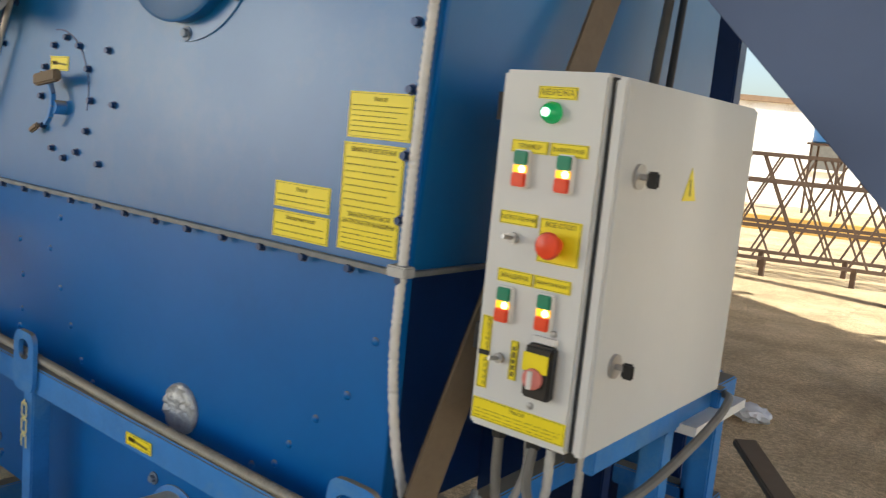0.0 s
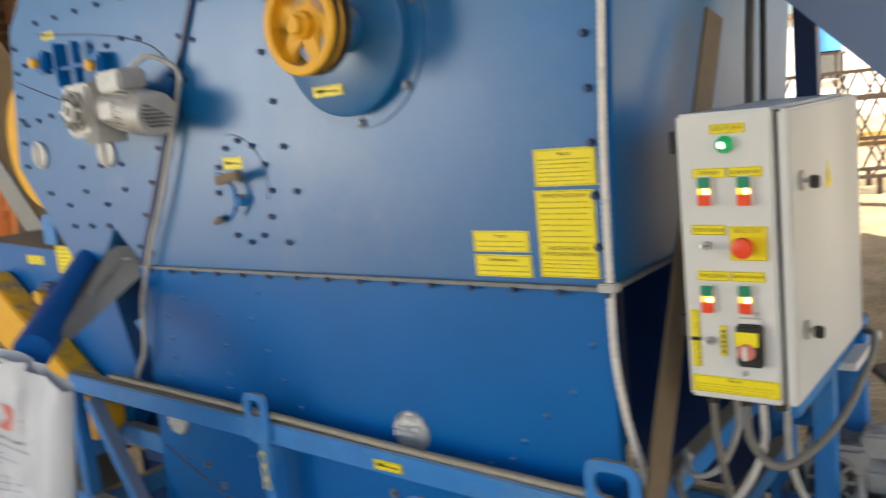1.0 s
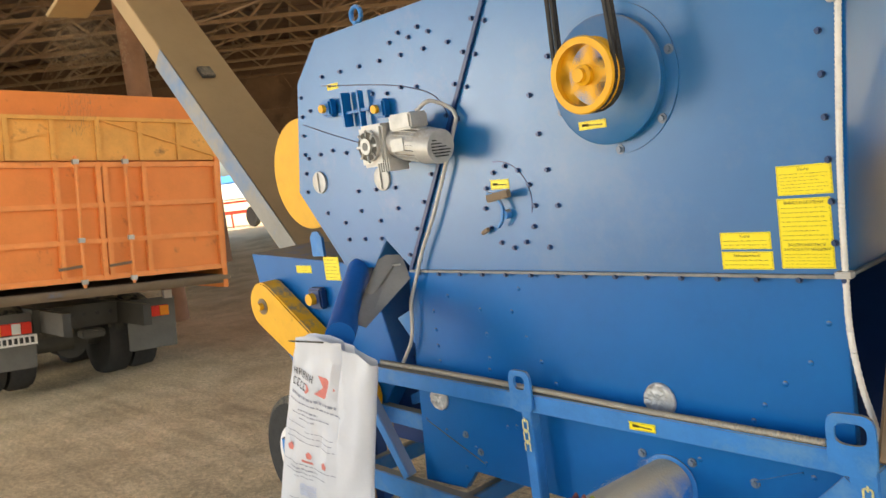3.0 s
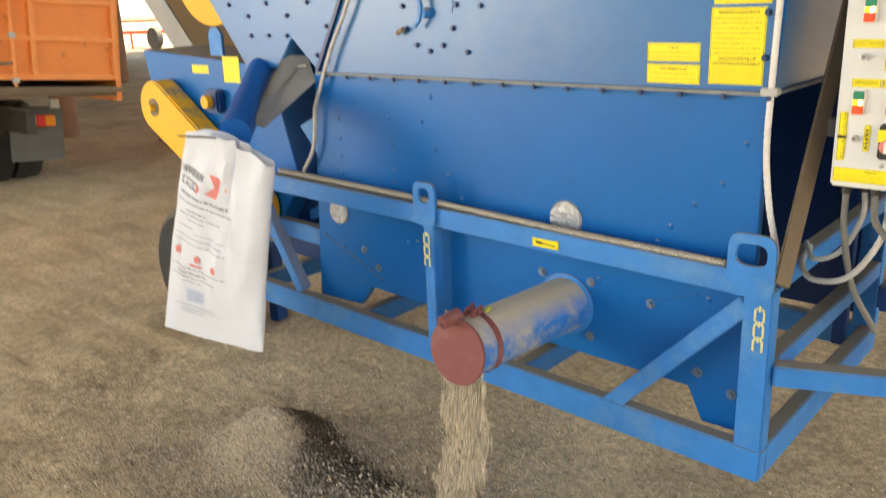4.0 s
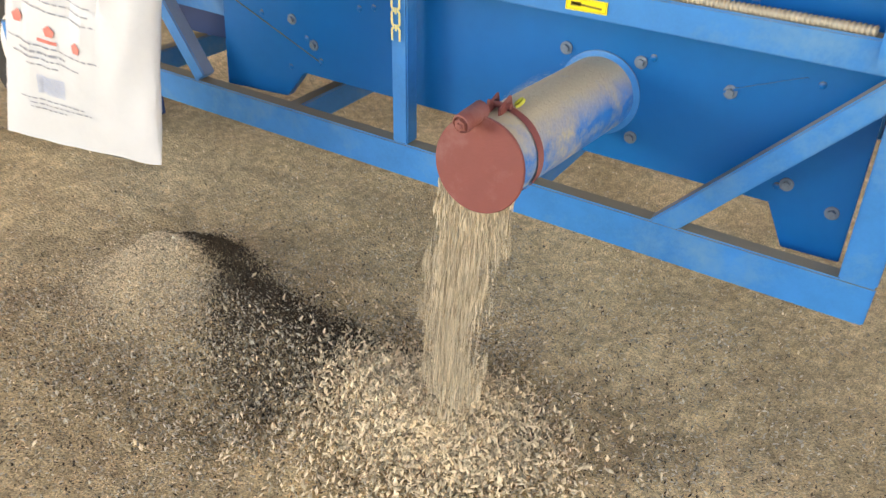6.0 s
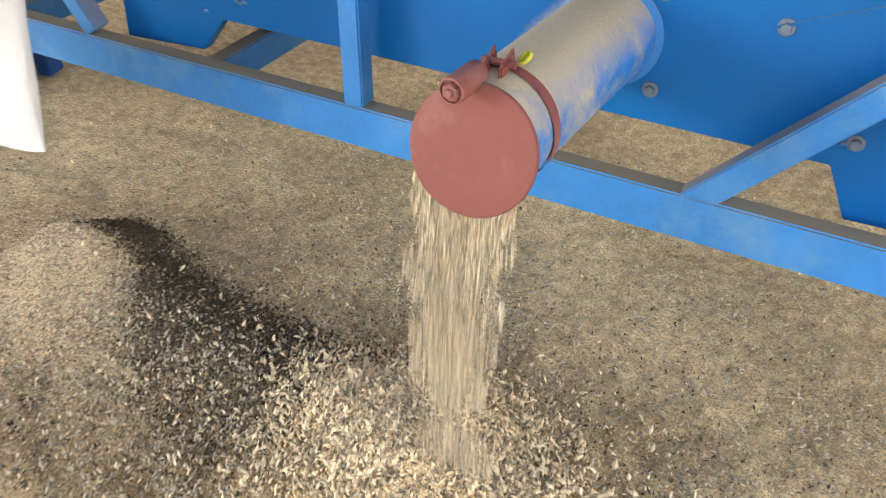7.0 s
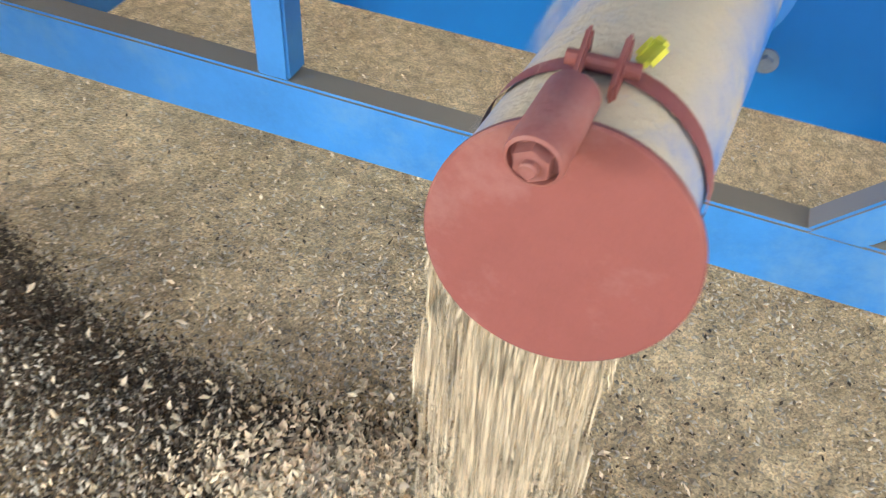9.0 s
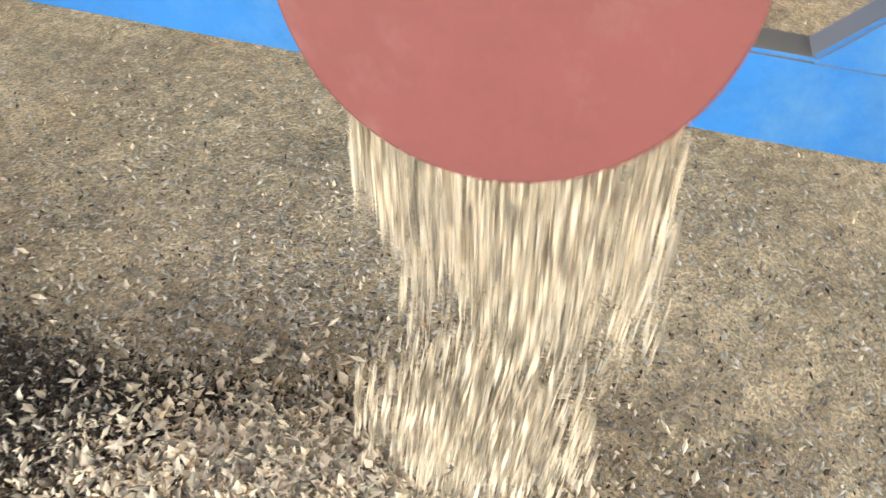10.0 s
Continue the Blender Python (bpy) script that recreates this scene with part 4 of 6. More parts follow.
def build_flap():
    """Round cover hung from the pipe's upper edge; its own space has the hinge at the origin."""
    hinge = Vector((-0.665, -0.512, 1.033))
    f = thing("outlet_flap", hinge, "round dull red cover hanging over the outlet pipe", "flap")
    c = hinge + Vector((0, 0, -0.1026))
    part("disc", moved(lathe([(0.1015, -0.005), (0.1026, -0.003), (0.1026, 0.002), (0.1005, 0.004), (0.003, 0.004)], 72), Matrix.Translation(c) @ FACE), RED, f)
    tilt = Matrix.Translation(hinge + Vector((-0.016, 0.0, 0.004))) @ Vector((-0.007, -0.073, -0.018)).to_track_quat("Z", "Y").to_matrix().to_4x4()
    h = part("hinge_sleeve", moved(lathe([(0.0185, -0.018), (0.0195, -0.016), (0.0205, 0.050), (0.0197, 0.054), (0.0172, 0.0552), (0.0168, 0.050), (0.002, 0.050)], 32), tilt), RED, f)
    part("nut", moved(cyl((0, 0, 0.0495), (0, 0, 0.059), 0.0140, 0.0130, seg=6), tilt), RED, h)
    part("bolt_end", moved(lathe([(0.0062, 0.058), (0.0062, 0.0635), (0.0050, 0.0645), (0.001, 0.0635)], 16), tilt), RED, h)
    part("seal", moved(lathe([(0.099, 0.0), (0.099, 0.004), (0.003, 0.004)], 60), Matrix.Translation(c + Vector((0, 0.0095, 0))) @ FACE), BLUE_DARK, f)
    return f


FLAP = build_flap()


def build_pulley():
    """Spoked belt wheel; its own space has the shaft along -y at the origin."""
    c = Vector((-0.632, -0.195, 2.313))
    p = thing("belt_pulley", c, "yellow five-spoked belt pulley, spinning", "pulley")
    rim = bmesh.new()
    prof = [(0.094, -0.035), (0.112, -0.035), (0.116, -0.028), (0.104, -0.016), (0.115, -0.004), (0.104, 0.008), (0.115, 0.02), (0.118, 0.03), (0.114, 0.035), (0.094, 0.035)]
    seg = 56
    rings = [[rim.verts.new((r * math.cos(a), r * math.sin(a), z)) for a in (2 * math.pi * k / seg for k in range(seg))] for r, z in prof]
    for a, b in zip(rings, rings[1:] + rings[:1]):
        for k in range(seg):
            rim.faces.new((a[k], a[(k + 1) % seg], b[(k + 1) % seg], b[k]))
    bmesh.ops.recalc_face_normals(rim, faces=rim.faces)
    at = Matrix.Translation(c) @ FACE
    part("rim", moved(rim, at), YELLOW, p)
    part("hub", moved(lathe([(0.032, -0.03), (0.032, 0.028), (0.022, 0.034), (0.02, 0.05), (0.002, 0.05)], 28), at), YELLOW, p)
    for k in range(5):
        bm = bmesh.new()
        span(bm, (0.02, 0, 0.006), (0.1, 0, 0.006), 0.05, 0.014, bevel=0.004)
        part("spoke", moved(bm, at @ Matrix.Rotation(2 * math.pi * k / 5, 4, "Z")), YELLOW, p)
    return p


PULLEY = build_pulley()


def build_belts():
    c = Vector((-0.632, -0.195, 2.313))
    part("drive_shaft", cyl(c + Vector((0, 0.02, 0)), c + Vector((0, 0.19, 0)), 0.022), CAST, MACHINE)
    up = Vector((-0.68, -0.195, 3.45))
    for k, y in enumerate((-0.012, 0.012, 0.0)):
        yy = c.y - y - (0.0 if k < 2 else -0.024)
        line = []
        for a in range(0, 181, 15):
            w = radians(180 + a)
            line.append((c.x + 0.112 * math.cos(w), yy, c.z + 0.112 * math.sin(w)))
        top = []
        for a in range(0, 181, 20):
            w = radians(a)
            top.append((up.x + 0.07 * math.cos(w), yy, up.z + 0.07 * math.sin(w)))
        loop = [Vector(v) for v in line + top]
        bm = bmesh.new()
        for a, b in zip(loop, loop[1:] + loop[:1]):
            span(bm, a, b, 0.011, 0.009, up=(0, 1, 0), bevel=0)
        part("drive_belt", bm, RUBBER, MACHINE, "black rubber V-belt")


build_belts()


def build_gear_motor(name, base, axis_end, label):
    """Worm gearbox with a finned motor and a terminal box; along +x."""
    g = thing(name, base, label, "motor")
    b = Vector(base)
    box_ = part("gearbox", box(b, (0.15, 0.16, 0.17), bevel=0.012), CAST, g)
    part("face_plate", moved(lathe([(0.062, 0.0), (0.062, 0.016), (0.03, 0.018), (0.028, 0.024), (0.002, 0.024)], 28), Matrix.Translation(b + Vector((-0.0, -0.08, 0))) @ FACE), CAST, box_)
    for k in range(8):
        w = 2 * math.pi * k / 8
        part("rib", bar(b + Vector((0.034 * math.cos(w), -0.098, 0.034 * math.sin(w))), b + Vector((0.068 * math.cos(w), -0.098, 0.068 * math.sin(w))), 0.010, 0.014, up=(0, 1, 0)), CAST, box_)
    part("dark_ring", moved(lathe([(0.058, 0.0), (0.058, 0.002), (0.034, 0.002)], 28), Matrix.Translation(b + Vector((0, -0.0975, 0))) @ FACE), CHASSIS, box_)
    part("hub", moved(lathe([(0.034, 0.0), (0.033, 0.012), (0.002, 0.012)], 24), Matrix.Translation(b + Vector((0, -0.0975, 0))) @ FACE), CAST, box_)
    part("shaft_hole", cyl(b + Vector((0, -0.109, 0)), b + Vector((0, -0.1105, 0)), 0.017), BLACK, box_)
    for k in range(6):
        part("cooling_fin", box(b + Vector((0.03 + 0.014 * k, -0.03, -0.085)), (0.004, 0.10, 0.05)), CAST, box_)
    e = Vector(axis_end)
    a = b + Vector((0.075, 0, 0.0))
    d = (e - a).normalized()
    mo = part("motor_body", cyl(a, e - d * 0.05, 0.062, seg=32), CAST, g)
    for k in range(20):
        w = 2 * math.pi * k / 20
        o = Vector((0, math.cos(w), math.sin(w))) * 0.064
        part("fin", bar(a + d * 0.04 + o, e - d * 0.08 + o, 0.003, 0.010, up=(0, math.cos(w), math.sin(w)), bevel=0), CAST, mo)
    part("fan_cowl", cyl(e - d * 0.085, e, 0.072, 0.066, seg=32), CAST, mo)
    for k in range(7):
        part("grille_slot", box(e + d * 0.001 + Vector((0, 0, -0.036 + 0.012 * k)), (0.002, 2 * math.sqrt(max(0.0004, 0.05 ** 2 - (-0.036 + 0.012 * k) ** 2)), 0.005)), BLACK, mo)
    part("terminal_box", box(a.lerp(e, 0.35) + Vector((0, -0.005, 0.09)), (0.13, 0.10, 0.065), bevel=0.008), CAST, g)
    part("name_plate", box(a.lerp(e, 0.3) + Vector((0, -0.066, 0.0)), (0.07, 0.004, 0.05)), CAST, g)
    return g


build_gear_motor("gear_motor", (-1.735, -0.105, 2.205), (-1.39, -0.125, 2.165), "grey worm gear motor bolted to the blue drum housing")


# ---- conduits ----
def build_conduits():
    base = single("rail_conduit", hose([(-2.02, -0.07, 1.248), (-1.9, -0.07, 1.246), (-1.2, -0.082, 1.234), (-0.6, -0.082, 1.212), (-0.05, -0.082, 1.200)], 0.0115, 0.24, 0.010, 10), RAIL_HOSE, "ribbed metal cable conduit lying along the frame rail", "conduit")
    single("motor_conduit", hose([(-1.53, -0.10, 2.315), (-1.47, -0.08, 2.345), (-1.418, -0.030, 2.312), (-1.387, -0.030, 2.274), (-1.404, -0.030, 2.227), (-1.578, -0.030, 1.909), (-1.681, -0.030, 1.755), (-1.752, -0.030, 1.622), (-1.802, -0.030, 1.525), (-1.817, -0.030, 1.427), (-1.841, -0.030, 1.342), (-1.903, -0.030, 1.259), (-1.951, -0.030, 1.194), (-1.93, -0.06, 1.245), (-1.86, -0.075, 1.243)], 0.0080, 0.0), CONDUIT, "smooth grey cable conduit running down the machine's front", "conduit")
    c = single("edge_conduit", hose([(0.088, -0.016, 2.95), (0.052, -0.016, 2.45), (0.022, -0.016, 2.0), (0.012, -0.016, 1.66), (0.014, -0.02, 1.5), (0.03, -0.015, 1.36), (0.05, 0.0, 1.25), (0.055, 0.03, 1.15)], 0.0098, 0.2, 0.012, 12), PALE_HOSE, "pale ribbed conduit running down the machine's edge", "conduit")
    part("clip", box((0.012, -0.02, 1.665), (0.045, 0.03, 0.02), bevel=0.003), CAST, c)
    part("clip", box((0.045, -0.02, 2.40), (0.045, 0.03, 0.02), bevel=0.003), CAST, c)


build_conduits()


# ---- control cabinet ----
def build_cabinet():
    X0, X1, Y0, Y1, Z0, Z1 = 0.172, 0.380, 0.0, 0.595, 1.432, 2.022
    cx, cz = (X0 + X1) / 2, (Z0 + Z1) / 2
    c = thing("control_cabinet", (cx, 0.3, Z0), "grey steel control cabinet with lit push buttons", "cabinet")
    part("body", box((cx - 0.008, (Y0 + Y1) / 2, cz), (X1 - X0 - 0.018, Y1 - Y0, Z1 - Z0), bevel=0.006), CABINET, c)
    part("gasket", box((X1 - 0.015, (Y0 + Y1) / 2, cz), (0.006, Y1 - Y0 - 0.012, Z1 - Z0 - 0.012)), GASKET, c)
    door = part("door", box((X1, (Y0 + Y1) / 2 + 0.001, cz - 0.002), (0.022, Y1 - Y0 - 0.004, Z1 - Z0 - 0.006), bevel=0.005), CABINET, c)
    for y, z in ((0.072, 1.874), (0.07, 1.574)):
        lock = part("lock", cyl((X1 + 0.010, y, z), (X1 + 0.016, y, z), 0.020, seg=24), STEEL, door, "round steel lock")
        part("key_shaft", cyl((X1 + 0.016, y, z), (X1 + 0.028, y, z), 0.005, seg=10), STEEL, lock)
        part("key_head", box((X1 + 0.036, y, z - 0.003), (0.020, 0.008, 0.026), bevel=0.003), BLACK, lock, "black key head")
    tri = bmesh.new()
    vs = [tri.verts.new((X1 + 0.0115, y, z)) for y, z in ((0.255, 1.835), (0.315, 1.835), (0.285, 1.892))]
    f = tri.faces.new(vs)
    r = bmesh.ops.extrude_face_region(tri, geom=[f])
    bmesh.ops.translate(tri, verts=[v for v in r["geom"] if isinstance(v, bmesh.types.BMVert)], vec=(0.001, 0, 0))
    bmesh.ops.recalc_face_normals(tri, faces=tri.faces)
    t = part("hazard_triangle", tri, STICKER, door, "yellow hazard triangle")
    part("bolt_mark", bar((X1 + 0.0128, 0.281, 1.872), (X1 + 0.0128, 0.287, 1.843), 0.005, 0.0006, up=(1, 0, 0), bevel=0), INK, t)
    y = -0.0005

    def plate(x0, x1, z0, z1, text="", size=0.012, vertical=False, bars=0):
        s = part("label_plate", box(((x0 + x1) / 2, y - 0.0008, (z0 + z1) / 2), (x1 - x0, 0.0016, z1 - z0)), STICKER, c, "yellow label")
        rim = bmesh.new()
        for px, pz, w, h in (((x0 + x1) / 2, z1 - 0.0015, x1 - x0 - 0.002, 0.0007), ((x0 + x1) / 2, z0 + 0.0015, x1 - x0 - 0.002, 0.0007), (x0 + 0.0015, (z0 + z1) / 2, 0.0007, z1 - z0 - 0.004), (x1 - 0.0015, (z0 + z1) / 2, 0.0007, z1 - z0 - 0.004)):
            block(rim, (px, y - 0.0019, pz), (w, 0.0006, h))
        part("border", rim, INK, s)
        if text and not vertical:
            words(text, s, ((x0 + x1) / 2, y - 0.002, (z0 + z1) / 2), size)
        if bars:
            if vertical:
                bm = bmesh.new()
                rnd = random.Random(bars)
                z = z0 + 0.006
                while z < z1 - 0.010:
                    h = rnd.uniform(0.006, 0.010)
                    block(bm, ((x0 + x1) / 2, y - 0.0019, z + h / 2), ((x1 - x0) * 0.45, 0.0006, h))
                    z += h + 0.003
                part("print_mark", bm, INK, s)
            else:
                ink_lines(s, x0 + 0.006, x1 - 0.006, z0 + 0.004, z1 - 0.004, y - 0.0019, bars, int(x0 * 1000), 0.6)
        return s
    plate(0.243, 0.311, 1.979, 1.998, "МЕРЕЖА", 0.0135)
    pl = part("pilot_lamp", moved(lathe([(0.017, 0.0), (0.017, 0.008), (0.0145, 0.012), (0.013, 0.018), (0.008, 0.023), (0.002, 0.024)], 28), Matrix.Translation((0.272, y, 1.958)) @ FACE), GREEN_LIT, c, "lit green pilot lamp")
    part("lamp_core", moved(lathe([(0.007, 0.0), (0.006, 0.0015), (0.001, 0.0018)], 16), Matrix.Translation((0.272, y - 0.0235, 1.958)) @ FACE), GREEN_CORE, pl)
    plate(0.204, 0.271, 1.893, 1.913, "ТРИМЕР", 0.0105)
    plate(0.275, 0.341, 1.893, 1.913, bars=1)
    plate(0.196, 0.266, 1.778, 1.799, "ОСВІТЛЕННЯ", 0.0098)
    plate(0.272, 0.345, 1.727, 1.796, "", 0.012)
    words("ВСЕ СТОП", c, (0.309, y - 0.0025, 1.787), 0.0105)
    es = part("emergency_stop", moved(lathe([(0.013, 0.0), (0.013, 0.014), (0.020, 0.018), (0.0215, 0.026), (0.019, 0.032), (0.008, 0.035), (0.001, 0.0355)], 32), Matrix.Translation((0.304, y, 1.757)) @ FACE), RED_BTN, c, "red mushroom stop button")
    plate(0.203, 0.269, 1.684, 1.705, "МАШИНА", 0.0115)
    plate(0.272, 0.338, 1.684, 1.705, "ЗАВАНТАЖУВАЧ", 0.0078)
    for x, z in ((0.229, 1.868), (0.307, 1.867), (0.224, 1.648), (0.300, 1.650)):
        b = part("push_button", box((x, y - 0.004, z), (0.031, 0.010, 0.060), bevel=0.003), WHITE_P, c, "double push button with lit amber bar")
        part("start_key", box((x, y - 0.0105, z + 0.017), (0.025, 0.006, 0.022), bevel=0.002), GREEN_BTN, b, "green key")
        part("stop_key", box((x, y - 0.0115, z - 0.0175), (0.025, 0.008, 0.022), bevel=0.002), RED_BTN, b, "orange-red key")
        part("amber_bar", box((x, y - 0.010, z - 0.0005), (0.025, 0.005, 0.012), bevel=0.001), AMBER_LIT, b, "lit amber bar")
        part("amber_core", moved(lathe([(0.0065, 0.0), (0.0045, 0.002), (0.001, 0.0025)], 12), Matrix.Translation((x + 0.005, y - 0.0125, z - 0.0005)) @ FACE), AMBER_CORE, b)
    for x, z in ((0.226, 1.757), (0.224, 1.558)):
        t = part("toggle_switch", cyl((x, y, z), (x, y - 0.008, z), 0.009, seg=8), STEEL, c, "steel toggle switch")
        part("toggle_lever", cyl((x, y - 0.008, z), (x - 0.004, y - 0.028, z + 0.003), 0.0032, 0.004, seg=10), STEEL, t)
    tall = plate(0.183, 0.202, 1.500, 1.622)
    for text, z, size in (("АВТОМАТ", 1.592, 0.0080), ("РУЧНА", 1.528, 0.0098)):
        words("\n".join(text), tall, (0.1965, y - 0.002, z), size)
    part("label_band", box((0.1925, y - 0.0022, 1.560), (0.021, 0.001, 0.008)), BLACK, c)
    plate(0.243, 0.257, 1.527, 1.592, vertical=True, bars=9)
    sw = part("main_switch", box((0.306, y - 0.010, 1.556), (0.050, 0.020, 0.086), bevel=0.004), BLACK, c, "black main switch with a yellow flag")
    part("switch_flag", box((0.302, y - 0.0205, 1.571), (0.046, 0.003, 0.030), bevel=0.001), STICKER, sw)
    part("switch_knob", moved(lathe([(0.017, 0.0), (0.017, 0.008), (0.013, 0.011), (0.001, 0.012)], 24), Matrix.Translation((0.302, y - 0.019, 1.546)) @ FACE), BAG_RED, sw, "faded red and white knob")
    part("knob_grip", box((0.302, y - 0.033, 1.546), (0.007, 0.006, 0.028)), WHITE_P, sw)
    part("shield", box((0.306, y - 0.004, 1.606), (0.040, 0.008, 0.010)), WHITE_P, sw)
    for x, z in ((0.318, 1.618), (0.290, 1.494)):
        part("screw", moved(lathe([(0.006, 0.0), (0.005, 0.003), (0.001, 0.004)], 14), Matrix.Translation((x, y, z)) @ FACE), STEEL, c)
    s = plate(0.180, 0.358, 1.446, 1.482)
    words("Увага!", s, (0.268, y - 0.002, 1.4745), 0.0095)
    ink_lines(s, 0.186, 0.352, 1.449, 1.467, y - 0.0019, 3, 8)
    # wall brackets and cable glands
    for z in (1.965, 1.575):
        part("bracket", box((0.160, 0.07, z), (0.026, 0.08, 0.045)), GASKET, c)
    for k, x in enumerate((0.20, 0.235, 0.27, 0.305, 0.34)):
        part("cable_gland", cyl((x, 0.06 + 0.04 * (k % 2), Z0), (x, 0.06 + 0.04 * (k % 2), Z0 - 0.03), 0.013, seg=10), BLACK, c)
    for pts, r, rib, mt in (([(0.27, 0.06, 1.41), (0.29, 0.02, 1.34), (0.36, -0.01, 1.31), (0.42, 0.15, 1.34), (0.435, 0.40, 1.39), (0.42, 0.58, 1.42), (0.36, 0.70, 1.40)], 0.009, 0, CABLE),
                            ([(0.20, 0.06, 1.41), (0.205, 0.06, 1.30), (0.24, 0.06, 1.15), (0.30, 0.10, 1.02)], 0.009, 0, CABLE),
                            ([(0.305, 0.06, 1.41), (0.30, 0.05, 1.30), (0.24, 0.02, 1.19), (0.15, 0.03, 1.16), (0.10, 0.08, 1.18), (0.08, 0.2, 1.20)], 0.009, 0.12, CONDUIT),
                            ([(0.235, 0.10, 1.41), (0.235, 0.10, 1.33), (0.19, 0.10, 1.23), (0.12, 0.12, 1.19), (0.07, 0.2, 1.21)], 0.008, 0.12, CONDUIT),
                            ([(0.34, 0.10, 1.41), (0.34, 0.12, 1.25), (0.37, 0.2, 1.12), (0.42, 0.35, 1.08), (0.40, 0.45, 1.10)], 0.008, 0.12, CONDUIT)):
        part("cable", hose(pts, r, rib, 0.012, 8), mt, c)


build_cabinet()


def build_side_frame():
    """Posts, brace and drive behind and below the cabinet."""
    s = thing("support_frame", (0.3, 0.6, 0), "blue steel stand beside the grain cleaner", "frame")
    part("flat_brace", bar((0.10, -0.075, 1.16), (0.10, 0.47, 2.25), 0.075, 0.008, up=(1, -0.3, 0)), RUSTY, s, "brown flat brace")
    for x, y, w in ((0.0, 0.92, 0.045), (0.20, 0.92, 0.06)):
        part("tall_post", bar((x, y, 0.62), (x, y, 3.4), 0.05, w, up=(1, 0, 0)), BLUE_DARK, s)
    for x, y in ((0.33, 0.45), (0.36, 0.66), (0.30, 0.80)):
        part("leg", bar((x, y, 0.94), (x, y, 1.42), 0.05, 0.05, up=(1, 0, 0)), BLUE_FRAME, s)
    part("shelf_rail", bar((0.12, 0.45, 1.385), (0.36, 0.45, 1.385), 0.05, 0.05), BLUE_FRAME, s)
    part("shelf_rail", bar((0.345, 0.10, 1.395), (0.345, 0.80, 1.395), 0.04, 0.05), BLUE_FRAME, s)
    part("shelf_rail", bar((0.10, 0.80, 1.10), (0.36, 0.80, 1.10), 0.05, 0.05), BLUE_FRAME, s)
    part("pale_panel", box((0.26, 0.62, 1.37), (0.28, 0.3, 0.02)), WALLM, s)
    part("hanging_cable", hose([(0.10, 0.80, 3.2), (0.11, 0.78, 2.6), (0.09, 0.75, 2.1), (0.10, 0.7, 1.7)], 0.012), CABLE, s)
    part("hanging_cable", hose([(0.13, 0.80, 3.2), (0.135, 0.78, 2.6), (0.125, 0.75, 2.0), (0.13, 0.7, 1.6)], 0.009), BLACK, s)
    # drawbar and its tray
    part("drawbar", bar((0.09, -0.06, 0.90), (1.2, 0.50, 0.86), 0.06, 0.06), BLUE_FRAME, s)
    part("drawbar", bar((0.09, 0.55, 0.65), (1.2, 0.52, 0.80), 0.06, 0.07), BLUE_FRAME, s)
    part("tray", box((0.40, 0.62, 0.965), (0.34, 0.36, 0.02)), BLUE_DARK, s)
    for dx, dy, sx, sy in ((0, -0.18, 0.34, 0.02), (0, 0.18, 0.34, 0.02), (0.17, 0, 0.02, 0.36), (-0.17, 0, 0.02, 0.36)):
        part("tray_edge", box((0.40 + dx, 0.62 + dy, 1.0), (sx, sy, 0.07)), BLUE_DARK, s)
    part("loose_channel", bar((0.36, 0.95, 1.22), (0.95, 0.30, 1.02), 0.06, 0.02), RUSTY, s, "brown steel channel")
    h = thing("feed_hopper", (1.1, 0.36, 1.3), "grey-blue sheet feed hopper hanging beside the machine", "hopper")
    part("front_sheet", prism([(0.05, 2.50), (1.45, 1.11), (1.9, 1.11), (1.9, 3.6), (0.05, 3.6)], 0.30, 0.305), HOPPER, h)
    part("bottom_sheet", bar((0.05, 0.32, 2.50), (1.45, 0.32, 1.11), 0.03, 0.006, up=(0, 0, 1)), HOPPER, h)
    part("hanger", bar((1.85, 0.33, 0.0), (1.85, 0.33, 3.6), 0.05, 0.06, up=(1, 0, 0)), BLUE_DARK, h)


build_side_frame()
build_gear_motor("drive_motor", (0.33, 0.60, 1.055), (0.54, 0.58, 1.05), "dusty grey drive motor in the tray below the cabinet")


